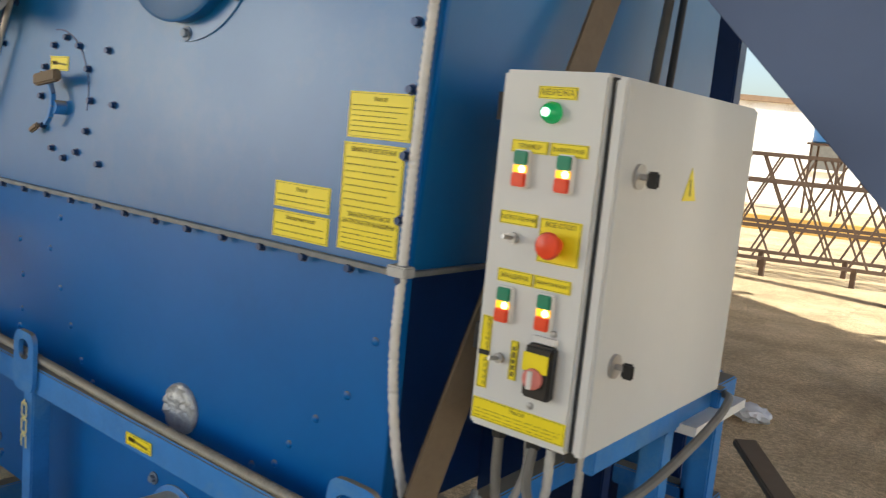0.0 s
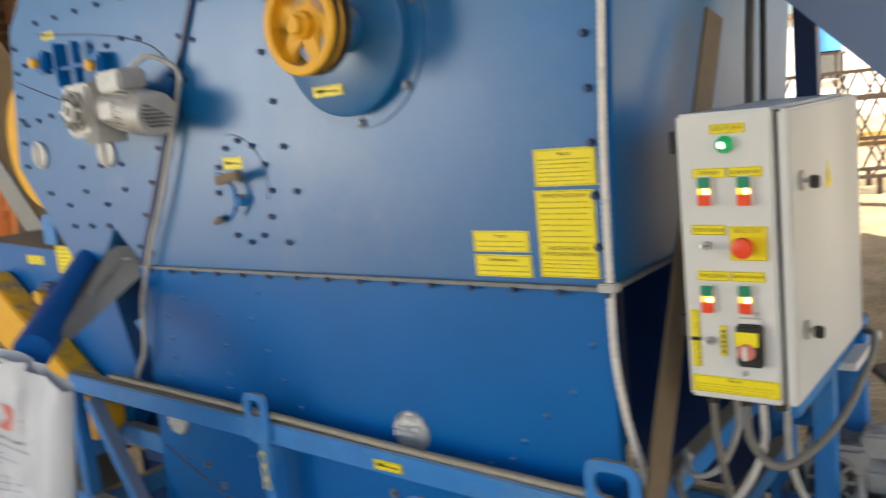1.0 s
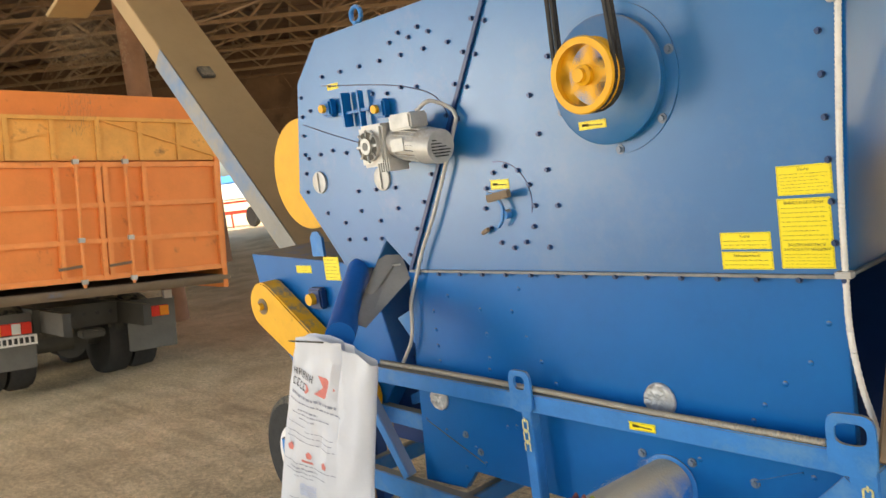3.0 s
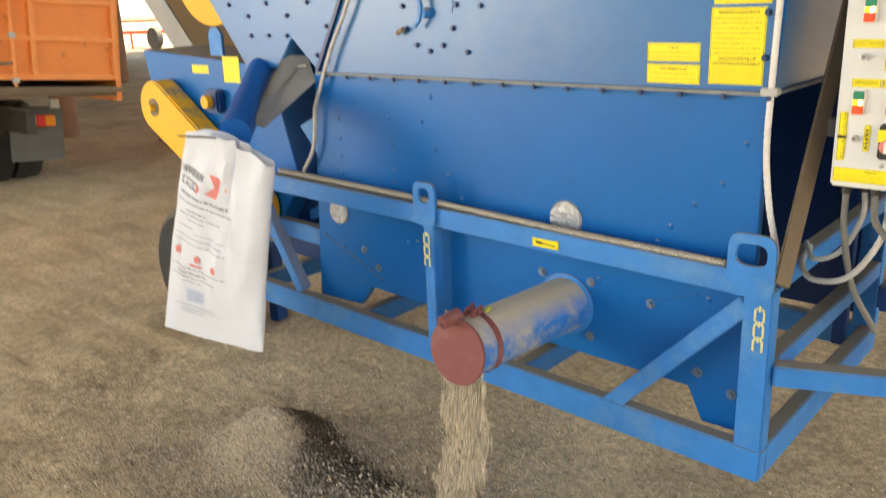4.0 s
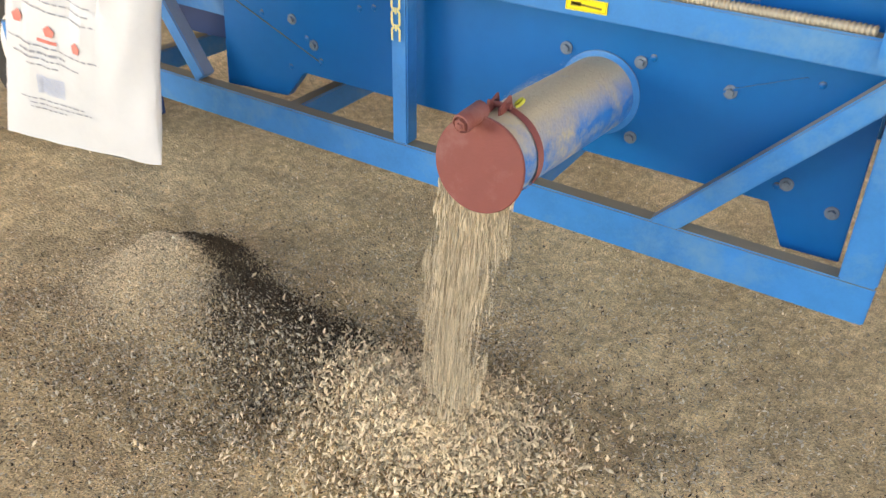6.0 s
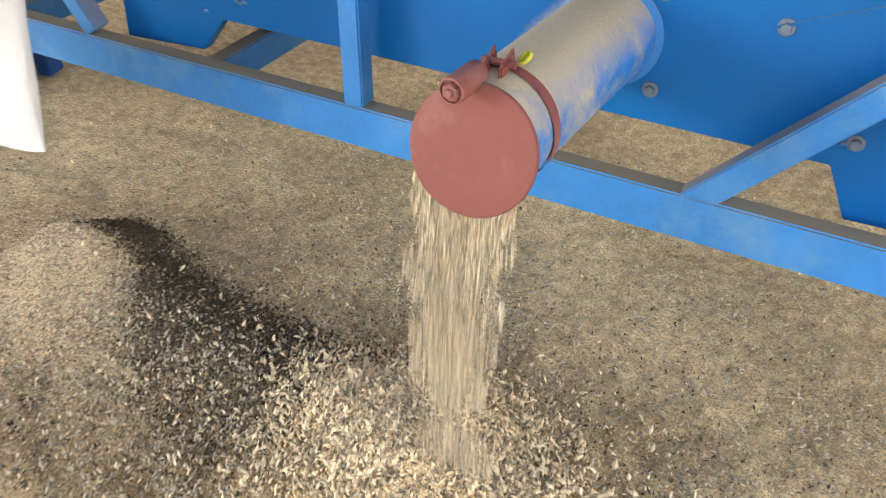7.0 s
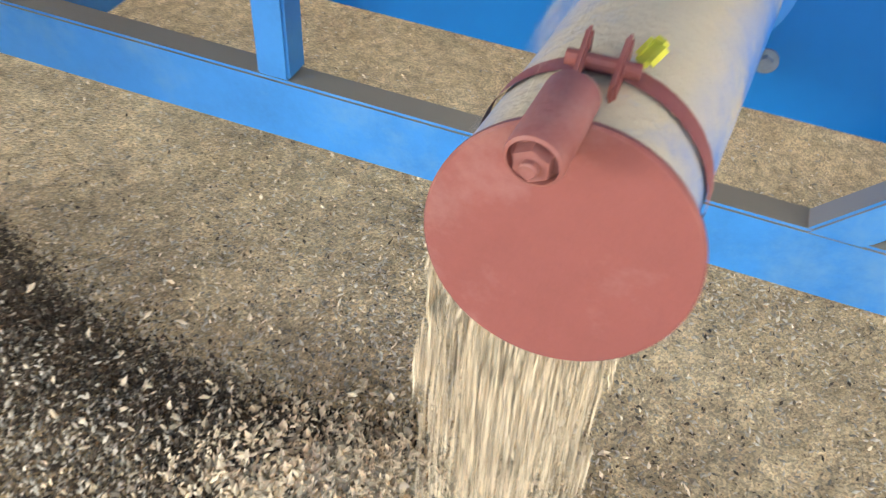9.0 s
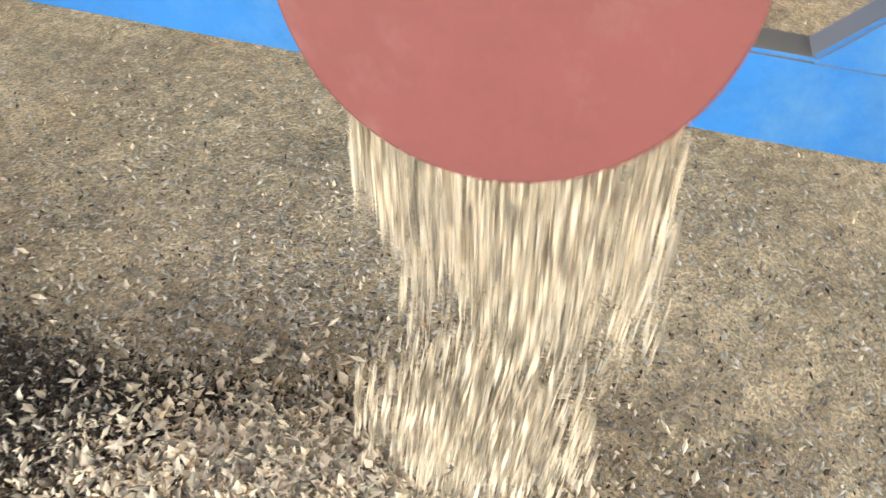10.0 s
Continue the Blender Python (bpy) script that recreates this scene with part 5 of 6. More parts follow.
# ---- elevator, guard, wheel ----
def build_elevator():
    e = thing("elevator_boot", (-2.7, 0.2, 0.7), "blue elevator boot with yellow belt guards", "elevator")
    part("boot", prism([(-3.30, 1.72), (-2.25, 1.66), (-2.10, 1.15), (-2.35, 0.85), (-2.85, 0.85), (-3.22, 1.35)], 0.10, 0.55, 0.004), BLUE, e)
    g = part("belt_guard", prism([(-3.06 + 0.13 * math.cos(radians(a)), 1.45 + 0.13 * math.sin(radians(a))) for a in range(55, 236, 12)] + [(-2.35 + 0.10 * math.cos(radians(a)), 1.02 + 0.10 * math.sin(radians(a))) for a in range(236, 416, 12)], -0.02, 0.09, 0.008), YELLOW, e, "yellow belt guard")
    part("shaft_hole", cyl((-3.06, -0.018, 1.45), (-3.06, -0.024, 1.45), 0.045), RUSTY, g)
    part("shaft", cyl((-3.06, -0.02, 1.45), (-3.06, -0.05, 1.45), 0.02), YELLOW, g)
    bb = part("bearing", box((-2.66, 0.075, 1.49), (0.11, 0.05, 0.11), bevel=0.01), BLUE_DARK, e)
    part("bearing_cap", cyl((-2.67, 0.05, 1.49), (-2.67, 0.02, 1.49), 0.03), YELLOW, bb)
    sticker(e, -2.86, -2.72, 1.615, 1.655, 0.10, rows=2, seed=31)
    sticker(e, -2.60, -2.47, 1.58, 1.70, 0.10, rows=6, seed=32)
    part("eye_lug", prism([(-2.72, 1.70), (-2.62, 1.70), (-2.62, 1.80), (-2.645, 1.83), (-2.695, 1.83), (-2.72, 1.80)], 0.12, 0.135), BLUE_FRAME, e)
    d = bmesh.new()
    rod(d, (-2.88, 0.26, 2.13), (-2.88, 0.38, 2.13), 0.30, seg=56)
    part("wheel_guard", d, YELLOW, e, "round yellow wheel guard")
    part("lower_leg", bar((-2.2, 0.3, 0.75), (-2.2, 0.3, 1.2), 0.2, 0.3, up=(1, 0, 0)), BLUE_DARK, e)
    part("slotted_plate", prism([(-1.93, 1.46), (-1.86, 1.50), (-1.86, 1.28), (-1.90, 1.28), (-2.02, 1.42)], 0.06, 0.07), BLUE_FRAME, e)
    # inclined trough
    t = thing("inclined_conveyor", (-4.6, 0.6, 0.0), "long inclined grain conveyor trough, blue sides and dusty brown belly", "conveyor")
    a, b = Vector((-3.04, 0.680, 1.25)), Vector((-5.454, 0.680, 3.796))
    part("trough", bar(a, b, 0.44, 0.15, bevel=0.006), TROUGH, t)
    part("side_sheet", bar(a + Vector((0, -0.225, 0)), a.lerp(b, 0.72) + Vector((0, -0.225, 0)), 0.008, 0.152, bevel=0), WORN, t, "blue side sheet worn to bare metal")
    part("hatch", bar(a.lerp(b, 0.62) + Vector((0.075, -0.02, 0.065)), a.lerp(b, 0.65) + Vector((0.075, -0.02, 0.065)), 0.10, 0.03), CHASSIS, t)
    part("spout", bar(b + Vector((0.10, 0, 0.16)), b + Vector((-0.55, 0, 0.20)), 0.36, 0.24, bevel=0.01), TROUGH, t)
    part("spout_lip", bar(b + Vector((-0.45, 0, 0.26)), b + Vector((-1.42, 0, 0.03)), 0.36, 0.04, bevel=0.004), TROUGH, t)
    part("head", bar(b + Vector((0.0, 0, 0.0)), b + Vector((-0.35, 0, 0.50)), 0.36, 0.30, bevel=0.01), TROUGH, t)
    part("foot_box", box((-3.25, 0.62, 1.40), (0.5, 0.38, 0.5), bevel=0.01), BLUE_DARK, t)
    part("stand", bar((-3.25, 0.75, 0.0), (-3.25, 0.75, 1.2), 0.08, 0.08, up=(1, 0, 0)), BLUE_DARK, t)
    w = thing("road_wheel", (-3.50, 0.42, 0.39), "dusty black rubber wheel under the frame", "wheel")
    at = Matrix.Translation((-3.50, 0.42, 0.39)) @ FACE
    part("tyre", moved(lathe([(0.20, -0.09), (0.35, -0.10), (0.39, -0.07), (0.392, 0.0), (0.39, 0.07), (0.35, 0.10), (0.20, 0.09)], 48), at), RUBBER, w)
    part("rim", moved(lathe([(0.21, 0.100), (0.20, 0.104), (0.10, 0.096), (0.06, 0.125), (0.01, 0.125)], 40), at), WALLM, w, "pale wheel rim")
    part("axle_stub", bar((-3.50, 0.42, 0.39), (-2.90, 0.70, 0.66), 0.06, 0.06), BLUE_DARK, w)


build_elevator()


# ---- sack hung from the spout ----
def build_bag():
    base = Vector((-1.93, -0.50, 0.6))
    bag = thing("woven_sack", base, "white woven sack with faded red print hanging below the spout", "sack")
    nu, nv = 26, 40
    bm = bmesh.new()
    tl, tr, bl, br = Vector((-1.935, -0.545, 1.455)), Vector((-1.535, -0.47, 1.385)), Vector((-2.345, -0.52, 0.605)), Vector((-1.67, -0.50, 0.655))
    rnd = random.Random(6)
    rings = []
    for j in range(nv + 1):
        v = j / nv
        L, R = tl.lerp(bl, v ** 1.3), tr.lerp(br, v)
        R = R + Vector((-0.012 * math.sin(math.pi * v), 0, 0))
        depth = 0.012 + 0.018 * (1 - v) ** 4 + 0.055 * math.sin(math.pi * min(1, v * 1.02)) ** 0.8 * (0.55 + 0.45 * v)
        ring = []
        for i in range(2 * nu):
            a = 2 * math.pi * i / (2 * nu)
            u = 0.5 - 0.5 * math.cos(a)
            p = L.lerp(R, u)
            s = -1 if math.sin(a) >= 0 else 1
            bulge = abs(math.sin(a)) ** 0.7
            fold = 0.030 * noise.noise(Vector((u * 5.5 + v * 1.5, v * 2.0, 3.0))) + 0.012 * noise.noise(Vector((u * 14, v * 7, 7.0)))
            crease = 0.03 * math.exp(-((u - 0.63 - 0.10 * v) / 0.05) ** 2) * (1 - 0.5 * v)
            p = p + Vector((0, s * (depth * bulge + (fold * bulge - crease * bulge) * (1 - v ** 6)), 0))
            if j == 0:
                p.z += 0.012 * noise.noise(Vector((u * 9, 0, 1))) + 0.085 * math.sin(math.pi * min(1.0, u * 1.02)) ** 0.45 * (1 - 0.6 * u)
            if j == nv:
                p.z += 0.006 * noise.noise(Vector((u * 6, 0, 5)))
            ring.append(bm.verts.new(p))
        rings.append(ring)
    for a, b in zip(rings, rings[1:]):
        for k in range(2 * nu):
            bm.faces.new((a[k], a[(k + 1) % (2 * nu)], b[(k + 1) % (2 * nu)], b[k]))
    bm.faces.new(rings[-1])
    bmesh.ops.recalc_face_normals(bm, faces=bm.faces)
    front = {}
    for j in range(nv + 1):
        for i in range(nu + 1):
            front[(i, j)] = rings[j][i].co.copy()
    cloth = part("sack_cloth", bm, BAGM, bag)

    def at(u, v):
        u, v = u + 0.035, v - 0.075
        i = math.acos(1 - 2 * min(max(u, 0.0), 1.0)) / math.pi * nu
        j = min(max(v, 0.0), 1.0) * nv
        i0, j0 = min(int(i), nu - 1), min(int(j), nv - 1)
        a, b = i - i0, j - j0
        q = front[(i0, j0)].lerp(front[(i0 + 1, j0)], a).lerp(front[(i0, j0 + 1)].lerp(front[(i0 + 1, j0 + 1)], a), b)
        return q + Vector((0, -0.003, 0))

    def patch(b, u0, u1, v0, v1, n=4):
        for k in range(n):
            a0, a1 = u0 + (u1 - u0) * k / n, u0 + (u1 - u0) * (k + 1) / n
            b.faces.new([b.verts.new(at(*q)) for q in ((a0, v0), (a1, v0), (a1, v1), (a0, v1))])

    def poly(b, pts):
        b.faces.new([b.verts.new(at(*q)) for q in pts])
    # plain arrow-shaped emblem, name blocks, rows of print, pictograms, barcode
    b = bmesh.new()
    poly(b, [(0.38, 0.215), (0.48, 0.215), (0.565, 0.275), (0.475, 0.335), (0.37, 0.325), (0.45, 0.275)])
    poly(b, [(0.25, 0.292), (0.285, 0.292), (0.315, 0.316), (0.28, 0.342), (0.25, 0.338), (0.275, 0.316)])
    part("emblem", b, BAG_RED, cloth, "faded red arrow emblem")
    b = bmesh.new()
    for u in (0.04, 0.10, 0.165, 0.23, 0.295):
        patch(b, u, u + 0.012, 0.225, 0.268, 1)
        patch(b, u + 0.03, u + 0.042, 0.225, 0.268, 1)
        patch(b, u, u + 0.042, 0.243, 0.250, 2)
    for u in (0.04, 0.10, 0.165, 0.215):
        patch(b, u, u + 0.012, 0.290, 0.335, 1)
        patch(b, u, u + 0.036, 0.290, 0.297, 2)
        patch(b, u, u + 0.036, 0.326, 0.334, 2)
    part("name_block", b, BAG_NAME, cloth, "black printed name block")
    rr = random.Random(9)
    for v, h, u0, u1 in ((0.365, 0.018, 0.05, 0.60), (0.402, 0.010, 0.05, 0.68), (0.440, 0.010, 0.2, 0.42), (0.462, 0.008, 0.12, 0.55), (0.486, 0.008, 0.22, 0.40), (0.525, 0.006, 0.06, 0.30), (0.545, 0.005, 0.30, 0.62),
                         (0.572, 0.006, 0.06, 0.62), (0.602, 0.006, 0.06, 0.66), (0.725, 0.007, 0.04, 0.68), (0.748, 0.010, 0.14, 0.46), (0.770, 0.007, 0.08, 0.56), (0.792, 0.006, 0.2, 0.40), (0.915, 0.006, 0.14, 0.56), (0.932, 0.006, 0.2, 0.60), (0.948, 0.006, 0.2, 0.44)):
        u = u0
        b = bmesh.new()
        while u < u1:
            w = rr.uniform(0.012, 0.05)
            patch(b, u, min(u + w, u1), v, v + h * 0.8, 2)
            u += w + 0.012
        part("print_line", b, BAG_INK, cloth)
    for u, v in ((0.12, 0.655), (0.36, 0.665), (0.55, 0.685)):
        b = bmesh.new()
        poly(b, [(u - 0.035, v), (u, v - 0.018), (u + 0.035, v), (u + 0.02, v + 0.022), (u - 0.02, v + 0.022)])
        part("pictogram", b, BAG_RED, cloth, "faded red handling mark")
    b = bmesh.new()
    patch(b, 0.28, 0.40, 0.70, 0.712, 3)
    part("pictogram", b, BAG_RED, cloth, "faded red handling mark")
    b = bmesh.new()
    u = 0.26
    while u < 0.44:
        patch(b, u, u + 0.006, 0.83, 0.895, 1)
        u += 0.0115
    part("barcode", b, BAG_BLUE, cloth, "pale blue striped block")
    part("tie_wire", bar((-1.96, -0.565, 1.475), (-1.70, -0.575, 1.49), 0.004, 0.006), CHASSIS, bag)


build_bag()


# ---- truck ----
def build_truck():
    t = thing("tipper_truck", (0, 0, 0), "orange grain truck standing with its tailgate towards the machine", "truck")
    t.matrix_basis = pose(-8.05, 0.95, 0.0, -5.5, 0, -1.2)
    BASE[t.name] = Vector((0, 0, 0))
    W = 1.36
    part("tailgate", box((-0.04, 0, 1.93), (0.06, 2 * W, 1.26)), ORANGE, t)
    for y in (-W + 0.04, -0.46, -0.035, 0.035, 0.46, W - 0.04):
        part("gate_post", box((0.01, y, 1.93), (0.07, 0.055, 1.26), bevel=0.006), ORANGE_RAIL, t)
    for z in (1.33, 1.72, 2.10, 2.53):
        part("gate_rail", box((0.008, 0, z), (0.06, 2 * W, 0.055), bevel=0.006), ORANGE_RAIL, t)
    for y in (-0.27, 0.25):
        r = part("lock_rod", cyl((0.06, y, 1.24), (0.06, y, 2.62), 0.02, seg=10), ORANGE_RAIL, t)
        for z in (1.30, 1.74, 2.56):
            part("rod_clip", box((0.06, y, z), (0.05, 0.06, 0.05)), CAST, r)
        part("handle", bar((0.09, y - 0.02, 1.47), (0.09, y - 0.26, 1.45), 0.02, 0.03), RUSTY, r)
    part("extension_board", box((-0.05, 0, 2.79), (0.04, 2 * W, 0.42)), ORANGE_DARK, t, "old brownish orange extension board")
    for y in (-0.9, -0.46, 0.0, 0.46, 0.9):
        part("board_post", box((-0.01, y, 2.79), (0.04, 0.045, 0.42)), ORANGE_DARK, t)
    part("board_brace", bar((-0.005, 0.0, 3.02), (-0.005, W, 2.62), 0.02, 0.03, up=(1, 0, 0)), ORANGE_DARK, t)
    part("board_brace", bar((-0.005, 0.0, 3.02), (-0.005, -W, 2.62), 0.02, 0.03, up=(1, 0, 0)), ORANGE_DARK, t)
    part("board_rail", box((-0.01, 0, 3.02), (0.05, 2 * W, 0.04)), ORANGE_DARK, t)
    part("top_plank", box((-0.14, 0, 3.15), (0.04, 2 * W, 0.30)), ORANGE, t)
    part("side_gusset", bar((0.0, -W + 0.02, 2.62), (0.0, -W + 0.02, 3.0), 0.18, 0.03, up=(1, 0, 0)), ORANGE, t)
    for y in (-W, W):
        part("side_board", box((-2.9, y, 1.95), (5.8, 0.06, 1.75)), ORANGE, t)
        part("side_extension", box((-2.9, y, 3.05), (5.8, 0.05, 0.46)), ORANGE, t)
        for k in range(8):
            part("side_rib", box((-0.4 - 0.72 * k, y + (0.05 if y > 0 else -0.05), 1.9), (0.07, 0.06, 1.6)), ORANGE, t)
    part("front_board", box((-5.8, 0, 2.3), (0.06, 2 * W, 2.5)), ORANGE, t)
    part("deck", box((-2.9, 0, 1.18), (5.8, 2 * W - 0.05, 0.10)), RUSTY, t)
    part("load", box((-2.9, 0, 2.4), (5.6, 2 * W - 0.15, 0.3)), CHIPM, t, "chaff load")
    part("deck_rail", bar((0.10, -W, 1.20), (0.10, W, 1.20), 0.05, 0.05), RUSTY, t)
    for y in (-0.43, 0.43):
        part("chassis_beam", box((-3.2, y, 0.86), (6.2, 0.09, 0.24)), CHASSIS, t)
    part("rear_cross", box((-0.92, 0, 0.86), (0.08, 1.1, 0.26)), CHASSIS, t)
    part("tow_hook", box((-0.82, 0.05, 0.66), (0.2, 0.26, 0.10), bevel=0.02), CHASSIS, t)
    for k in range(7):
        part("frame_hole", cyl((-0.879, -0.45 + 0.15 * k, 0.88), (-0.870, -0.45 + 0.15 * k, 0.88), 0.025, seg=12), BLACK, t)
    for s in (-1, 1):
        part("mudguard", box((-0.94, s * 0.82, 0.66), (0.03, 0.60, 0.62), bevel=0.01), MUDFLAP, t)
        lamp = part("tail_lamp", box((-0.89, s * 0.79, 0.81), (0.06, 0.44, 0.13), bevel=0.01), LAMP_RED, t, "red and amber tail lamp")
        part("red_lens", box((-0.853, s * 0.63, 0.81), (0.02, 0.105, 0.115)), LAMP_RED, lamp)
        part("clear_lens", box((-0.853, s * 0.735, 0.81), (0.02, 0.09, 0.115)), LAMP_WHITE, lamp)
        part("red_lens", box((-0.853, s * 0.835, 0.81), (0.02, 0.10, 0.115)), LAMP_RED, lamp)
        part("amber_lens", box((-0.853, s * 0.945, 0.81), (0.02, 0.11, 0.115)), LAMP_AMBER, lamp)
        part("marker_lamp", box((-0.90, s * 1.02, 1.0), (0.05, 0.10, 0.10)), LAMP_WHITE, t)
        for ax in (-1.75, -3.1):
            for o in (0.56, 0.88):
                w = part("wheel", moved(lathe([(0.22, -0.12), (0.47, -0.14), (0.50, -0.09), (0.50, 0.09), (0.47, 0.14), (0.22, 0.12)], 40), Matrix.Translation((ax, s * o, 0.50)) @ FACE), RUBBER, t, "worn black tyre")
                part("rim", moved(lathe([(0.23, 0.10), (0.18, 0.04), (0.02, 0.05)], 28), Matrix.Translation((ax, s * o, 0.50)) @ FACE), CHASSIS, w)
        w = part("wheel", moved(lathe([(0.22, -0.12), (0.47, -0.14), (0.50, -0.09), (0.50, 0.09), (0.47, 0.14), (0.22, 0.12)], 40), Matrix.Translation((-6.6, s * 0.95, 0.50)) @ FACE), RUBBER, t, "worn black tyre")
    part("air_tank", cyl((-1.4, -0.62, 0.58), (-1.4, 0.0, 0.58), 0.15, seg=24), CHASSIS, t)
    part("axle", cyl((-1.75, -0.9, 0.5), (-1.75, 0.9, 0.5), 0.09, seg=16), CHASSIS, t)
    part("differential", cyl((-1.55, 0.05, 0.5), (-1.95, 0.05, 0.5), 0.20, seg=20), CHASSIS, t)
    plate = part("number_plate", box((-0.84, -0.78, 0.68), (0.012, 0.50, 0.11)), WHITE_P, t, "white number plate")
    bm = bmesh.new()
    for k in range(8):
        block(bm, (-0.831, -0.98 + 0.057 * k, 0.68), (0.004, 0.036, 0.065))
    part("plate_bars", bm, BLACK, plate)
    part("cab", box((-7.0, 0, 1.75), (1.7, 2.4, 1.9), bevel=0.08), ORANGE, t)


build_truck()


def build_clutter():
    bm = bmesh.new()
    bmesh.ops.create_icosphere(bm, subdivisions=4, radius=1.0)
    for v in bm.verts:
        n3 = noise.noise(v.co * 1.6) * 0.22 + noise.noise(v.co * 5) * 0.05
        v.co = Vector((v.co.x * 0.55, v.co.y * 0.42, max(-0.02, (v.co.z * 0.55 + 0.40)))) * (1 + n3)
    single("filled_sack", moved(bm, Matrix.Translation((0.75, 7.0, 0.0))), SACKM, "slumped grey filled sack on the earth", "sack")
    bm = bmesh.new()
    bmesh.ops.create_icosphere(bm, subdivisions=3, radius=0.12)
    for v in bm.verts:
        v.co *= 1 + noise.noise(v.co * 22) * 0.5
        v.co.z = max(0, v.co.z * 0.6 + 0.05)
    single("white_rag", moved(bm, Matrix.Translation((-0.77, 5.1, 0.0))), BAGM, "crumpled white rag on the ground", "rag")
    a = single("fallen_pole", cyl((-10.4, 4.2, 0.04), (-7.0, 3.7, 0.04), 0.035, seg=10), RUSTY, "dark pole lying on the earth", "pole")


def build_wires():
    a = single("overhead_cable", hose([(-11.6, 4.0, 4.70), (-9.7, 4.0, 4.52), (-7.8, 4.0, 4.64), (-5.0, 4.0, 5.6)], 0.018, step=0.1, seg=8), TRUSSM, "slack brown cable hung below the roof", "cable")
    b = single("overhead_pole", cyl((-22.5, 4.0, 5.64), (-16.9, 4.0, 5.92), 0.05, seg=10), TRUSSM, "brown tie rod below the roof", "rod")


build_wires()
build_clutter()
build_litter()


# ---- falling grain ----
def build_stream():
    """Clumps of husks that wait in the pipe, drop past the flap and sink into the heap."""
    st = thing("grain_stream", (-0.665, -0.50, 0.83), "pale husks and grain pouring from the outlet", "grain")
    rnd = np.random.RandomState(5)
    meshes = []
    for k in range(10):
        n = (2600, 1500, 2100, 900, 2400, 1200, 1900, 2700, 1000, 1700)[k]
        tufts = rnd.normal(0, 0.042, 26)
        x = np.where(rnd.rand(n) < 0.6, tufts[rnd.randint(0, 26, n)] + rnd.normal(0, 0.004, n), rnd.normal(0, 0.050, n))
        c = np.stack([np.clip(x, -0.084, 0.084), np.clip(rnd.normal(0, 0.006, n), -0.010, 0.010), np.clip(rnd.normal(0, 0.050, n), -0.085, 0.085)], -1)
        c[:, 2] *= np.sqrt(1 - (c[:, 0] / 0.087) ** 2)
        meshes.append(flakes("husk_clump", c, 0.008 + 0.026 * rnd.rand(n) ** 1.6, 40 + k, STREAMM, upright=True, slim=0.25))
    clumps = []
    for k in range(296):
        ob = tagged(new("husk_clump", meshes[(k * 7) % 10]), kind="stuff")
        ob.parent = st
        start = -0.45 + 0.0355 * k
        clumps.append((ob, start + 0.020 * math.sin(12.1 * start + 1.3)))
    return st, clumps


STREAM, CLUMPS = build_stream()


def build_thrown_chaff():
    """Chaff that leaves the conveyor's spout in loose puffs and drops into the truck's bed."""
    st = thing("thrown_chaff", (-6.75, 0.62, 3.72), "dusty chaff thrown from the conveyor spout into the truck", "chaff")
    rnd = np.random.RandomState(15)
    meshes = []
    for k in range(6):
        n = 320
        c = np.stack([rnd.normal(0, 0.10, n), rnd.normal(0, 0.10, n), rnd.normal(0, 0.10, n)], -1)
        meshes.append(flakes("chaff_puff", np.clip(c, -0.16, 0.16), 0.008 + 0.014 * rnd.rand(n), 60 + k, PUFFM, normal_up=False))
    puffs = []
    for k in range(150):
        ob = tagged(new("chaff_puff", meshes[(k * 5) % 6]), kind="stuff")
        ob.parent = st
        puffs.append((ob, -0.5 + 0.07 * k))
    return puffs


PUFFS = build_thrown_chaff()


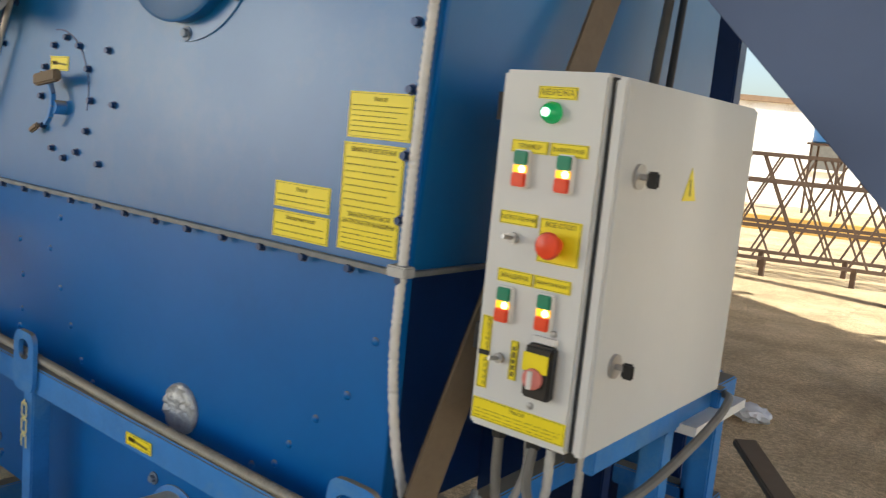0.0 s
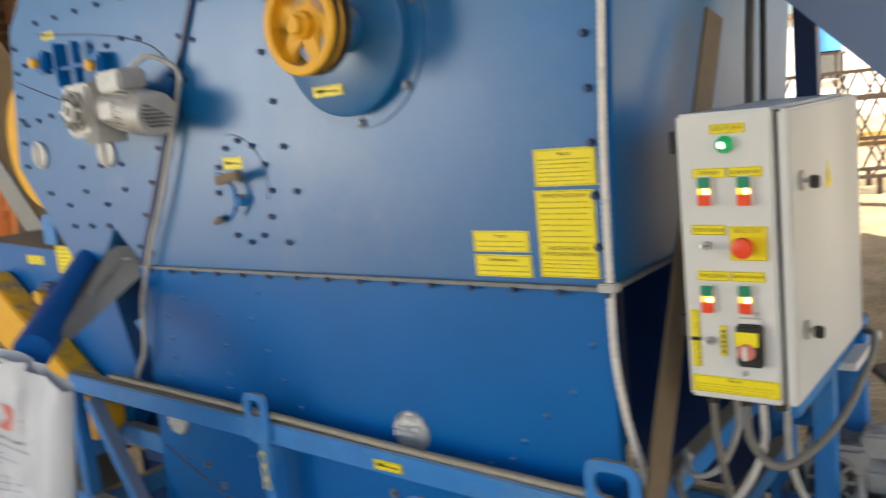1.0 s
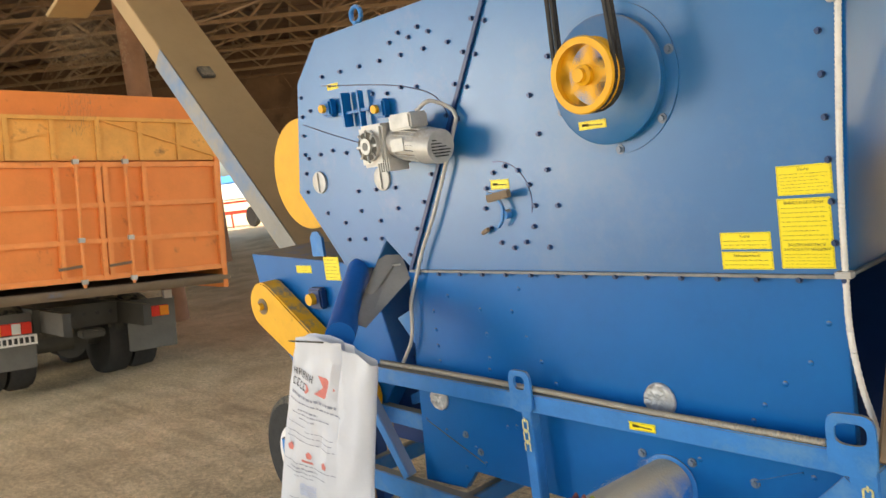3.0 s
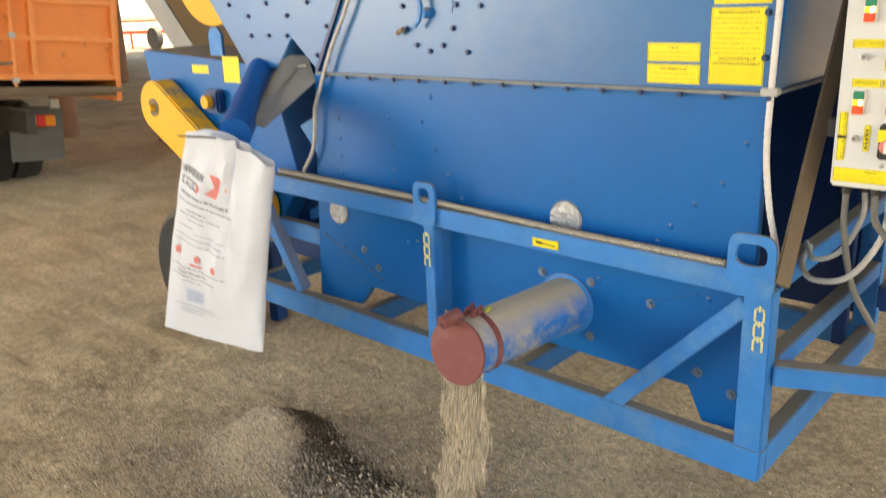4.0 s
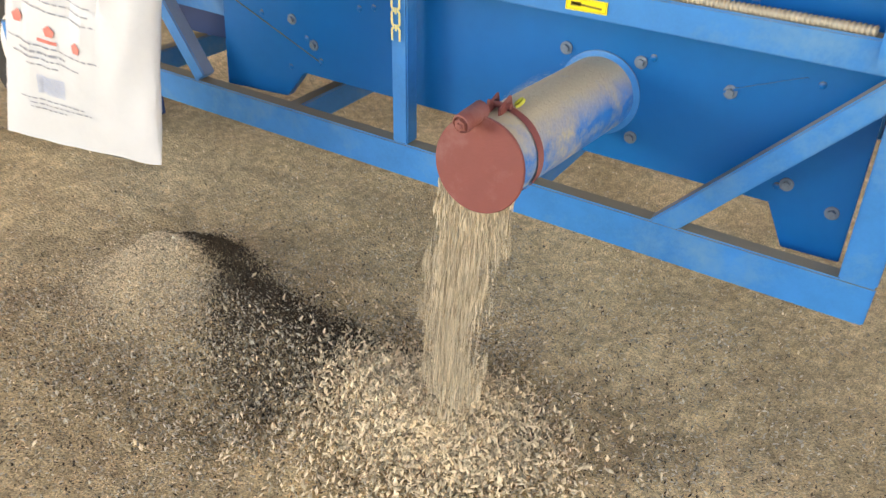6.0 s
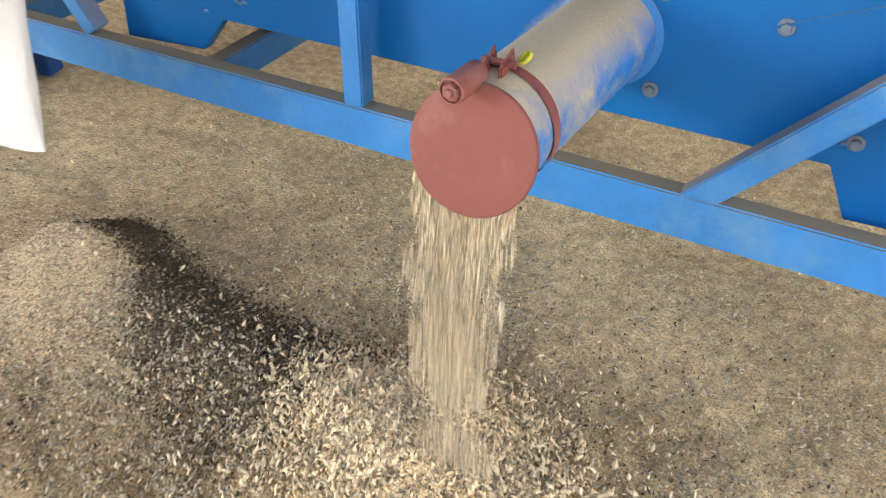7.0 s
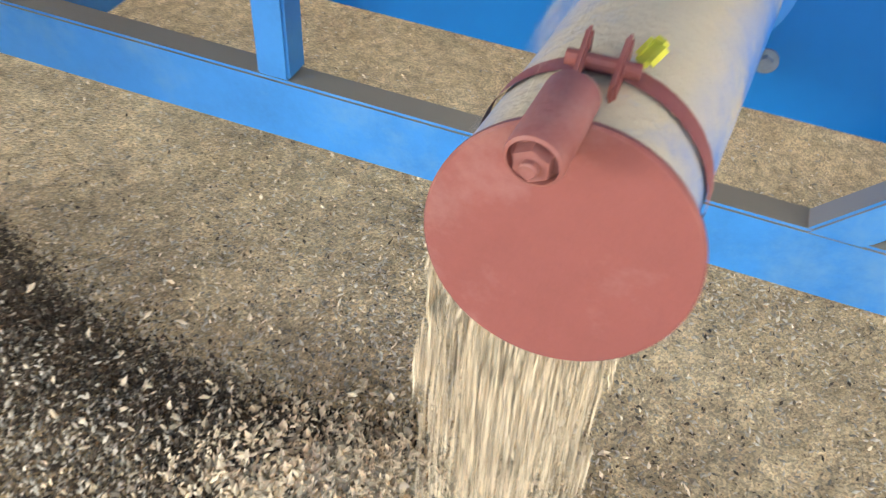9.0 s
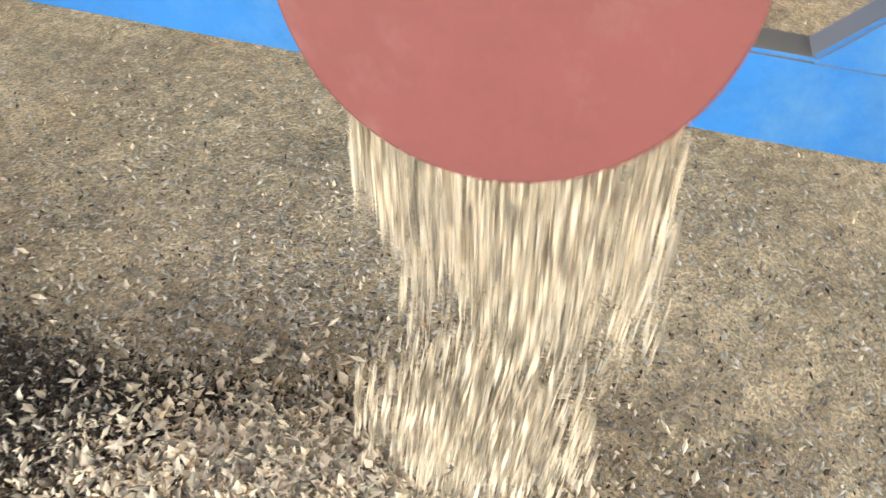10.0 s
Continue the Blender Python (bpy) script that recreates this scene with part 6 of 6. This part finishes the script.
# ---- what moves ----
def motions():
    # flap: swings out with each gush
    swings = [(0, 5), (2.2, 5), (3.3, 4), (3.5, 3), (4.0, 6), (4.5, 2), (5.0, 4), (5.5, 8), (6.2, 5), (6.8, 8), (7.0, 13), (7.2, 7), (7.5, 4), (7.8, 8), (8.0, 5), (8.5, 9), (9.0, 7.5), (9.3, 6.8), (9.5, 10.7), (9.8, 8), (10.0, 7.4)]
    walk(FLAP, [(t, pose(-0.665, -0.512, 1.033, -a, 0, 0)) for t, a in swings])
    # pulley: about seven turns a second
    walk(PULLEY, [(k / 30, pose(-0.632, -0.195, 2.313, 0, 84.0 * k % 360, 0)) for k in range(301)])
    rnd = random.Random(8)
    for ob, t0 in CLUMPS:
        aside = float(np.interp(t0, (8.2, 8.75, 9.05, 9.3, 9.6, 10.0), (0.0, -0.012, -0.004, 0.026, 0.022, 0.030)))
        sx = -0.016 + 0.004 * math.sin(7.3 * t0) + rnd.uniform(-0.004, 0.004)
        vx, vy = (-0.09 if t0 < 8.7 else -0.03) + 1.2 * aside + 0.06 * math.sin(5.1 * t0 + 1.0) + rnd.uniform(-0.10, 0.10), 0.03 + rnd.uniform(-0.09, 0.11)
        flip = rnd.choice((0, 180)) + rnd.uniform(-5, 5)

        def fall(s):
            return pose(sx + aside * (1 - math.exp(-s / 0.05)) + vx * s, 0.008 + vy * s, 0.055 - 0.30 * s - 4.9 * s * s, 0, 0, flip)
        wait = pose(sx + 0.03, 0.68, 0.10, 0, 0, flip)
        if t0 > 9.95:
            rows = [(0.0, wait), (10.0, wait)]
        else:
            marks = [t0 + 0.05 * q for q in range(10)]
            rows = [(0.0, wait), (t0 - 0.14, wait), (t0 - 0.05, pose(sx, 0.05, 0.085, 0, 0, flip))] if t0 > 0.16 else [(0.0, fall(max(0.0, -t0)))]
            rows += [(t, fall(t - t0)) for t in marks if 0.0 < t < 10.0]
            rows.append((10.0, fall(min(10.0 - t0, 0.45))))
        clean = []
        for t, p in rows:
            if not clean or frame(t) > frame(clean[-1][0]):
                clean.append((t, p))
        walk(ob, clean)
    for ob, t0 in PUFFS:
        vx, vy = rnd.uniform(-3.9, -3.1), rnd.uniform(0.8, 1.6)

        def thrown(s):
            return pose(vx * s, vy * s, -0.2 * s - 4.9 * s * s, 0, 0, 40 * s)
        rest = thrown(0.52)
        wait = pose(0.65, 0.0, -0.30)
        rows = [(0.0, wait if t0 > 0 else thrown(min(-t0, 0.52)))]
        if t0 > 0.11:
            rows.append((t0 - 0.1, wait))
        rows += [(t, thrown(t - t0)) for t in (t0 + 0.065 * q for q in range(9)) if 0.02 < t < 9.98]
        rows.append((10.0, rest if t0 < 9.48 else thrown(max(0.0, 10.0 - t0)) if t0 < 10.0 else wait))
        walk(ob, rows)


motions()
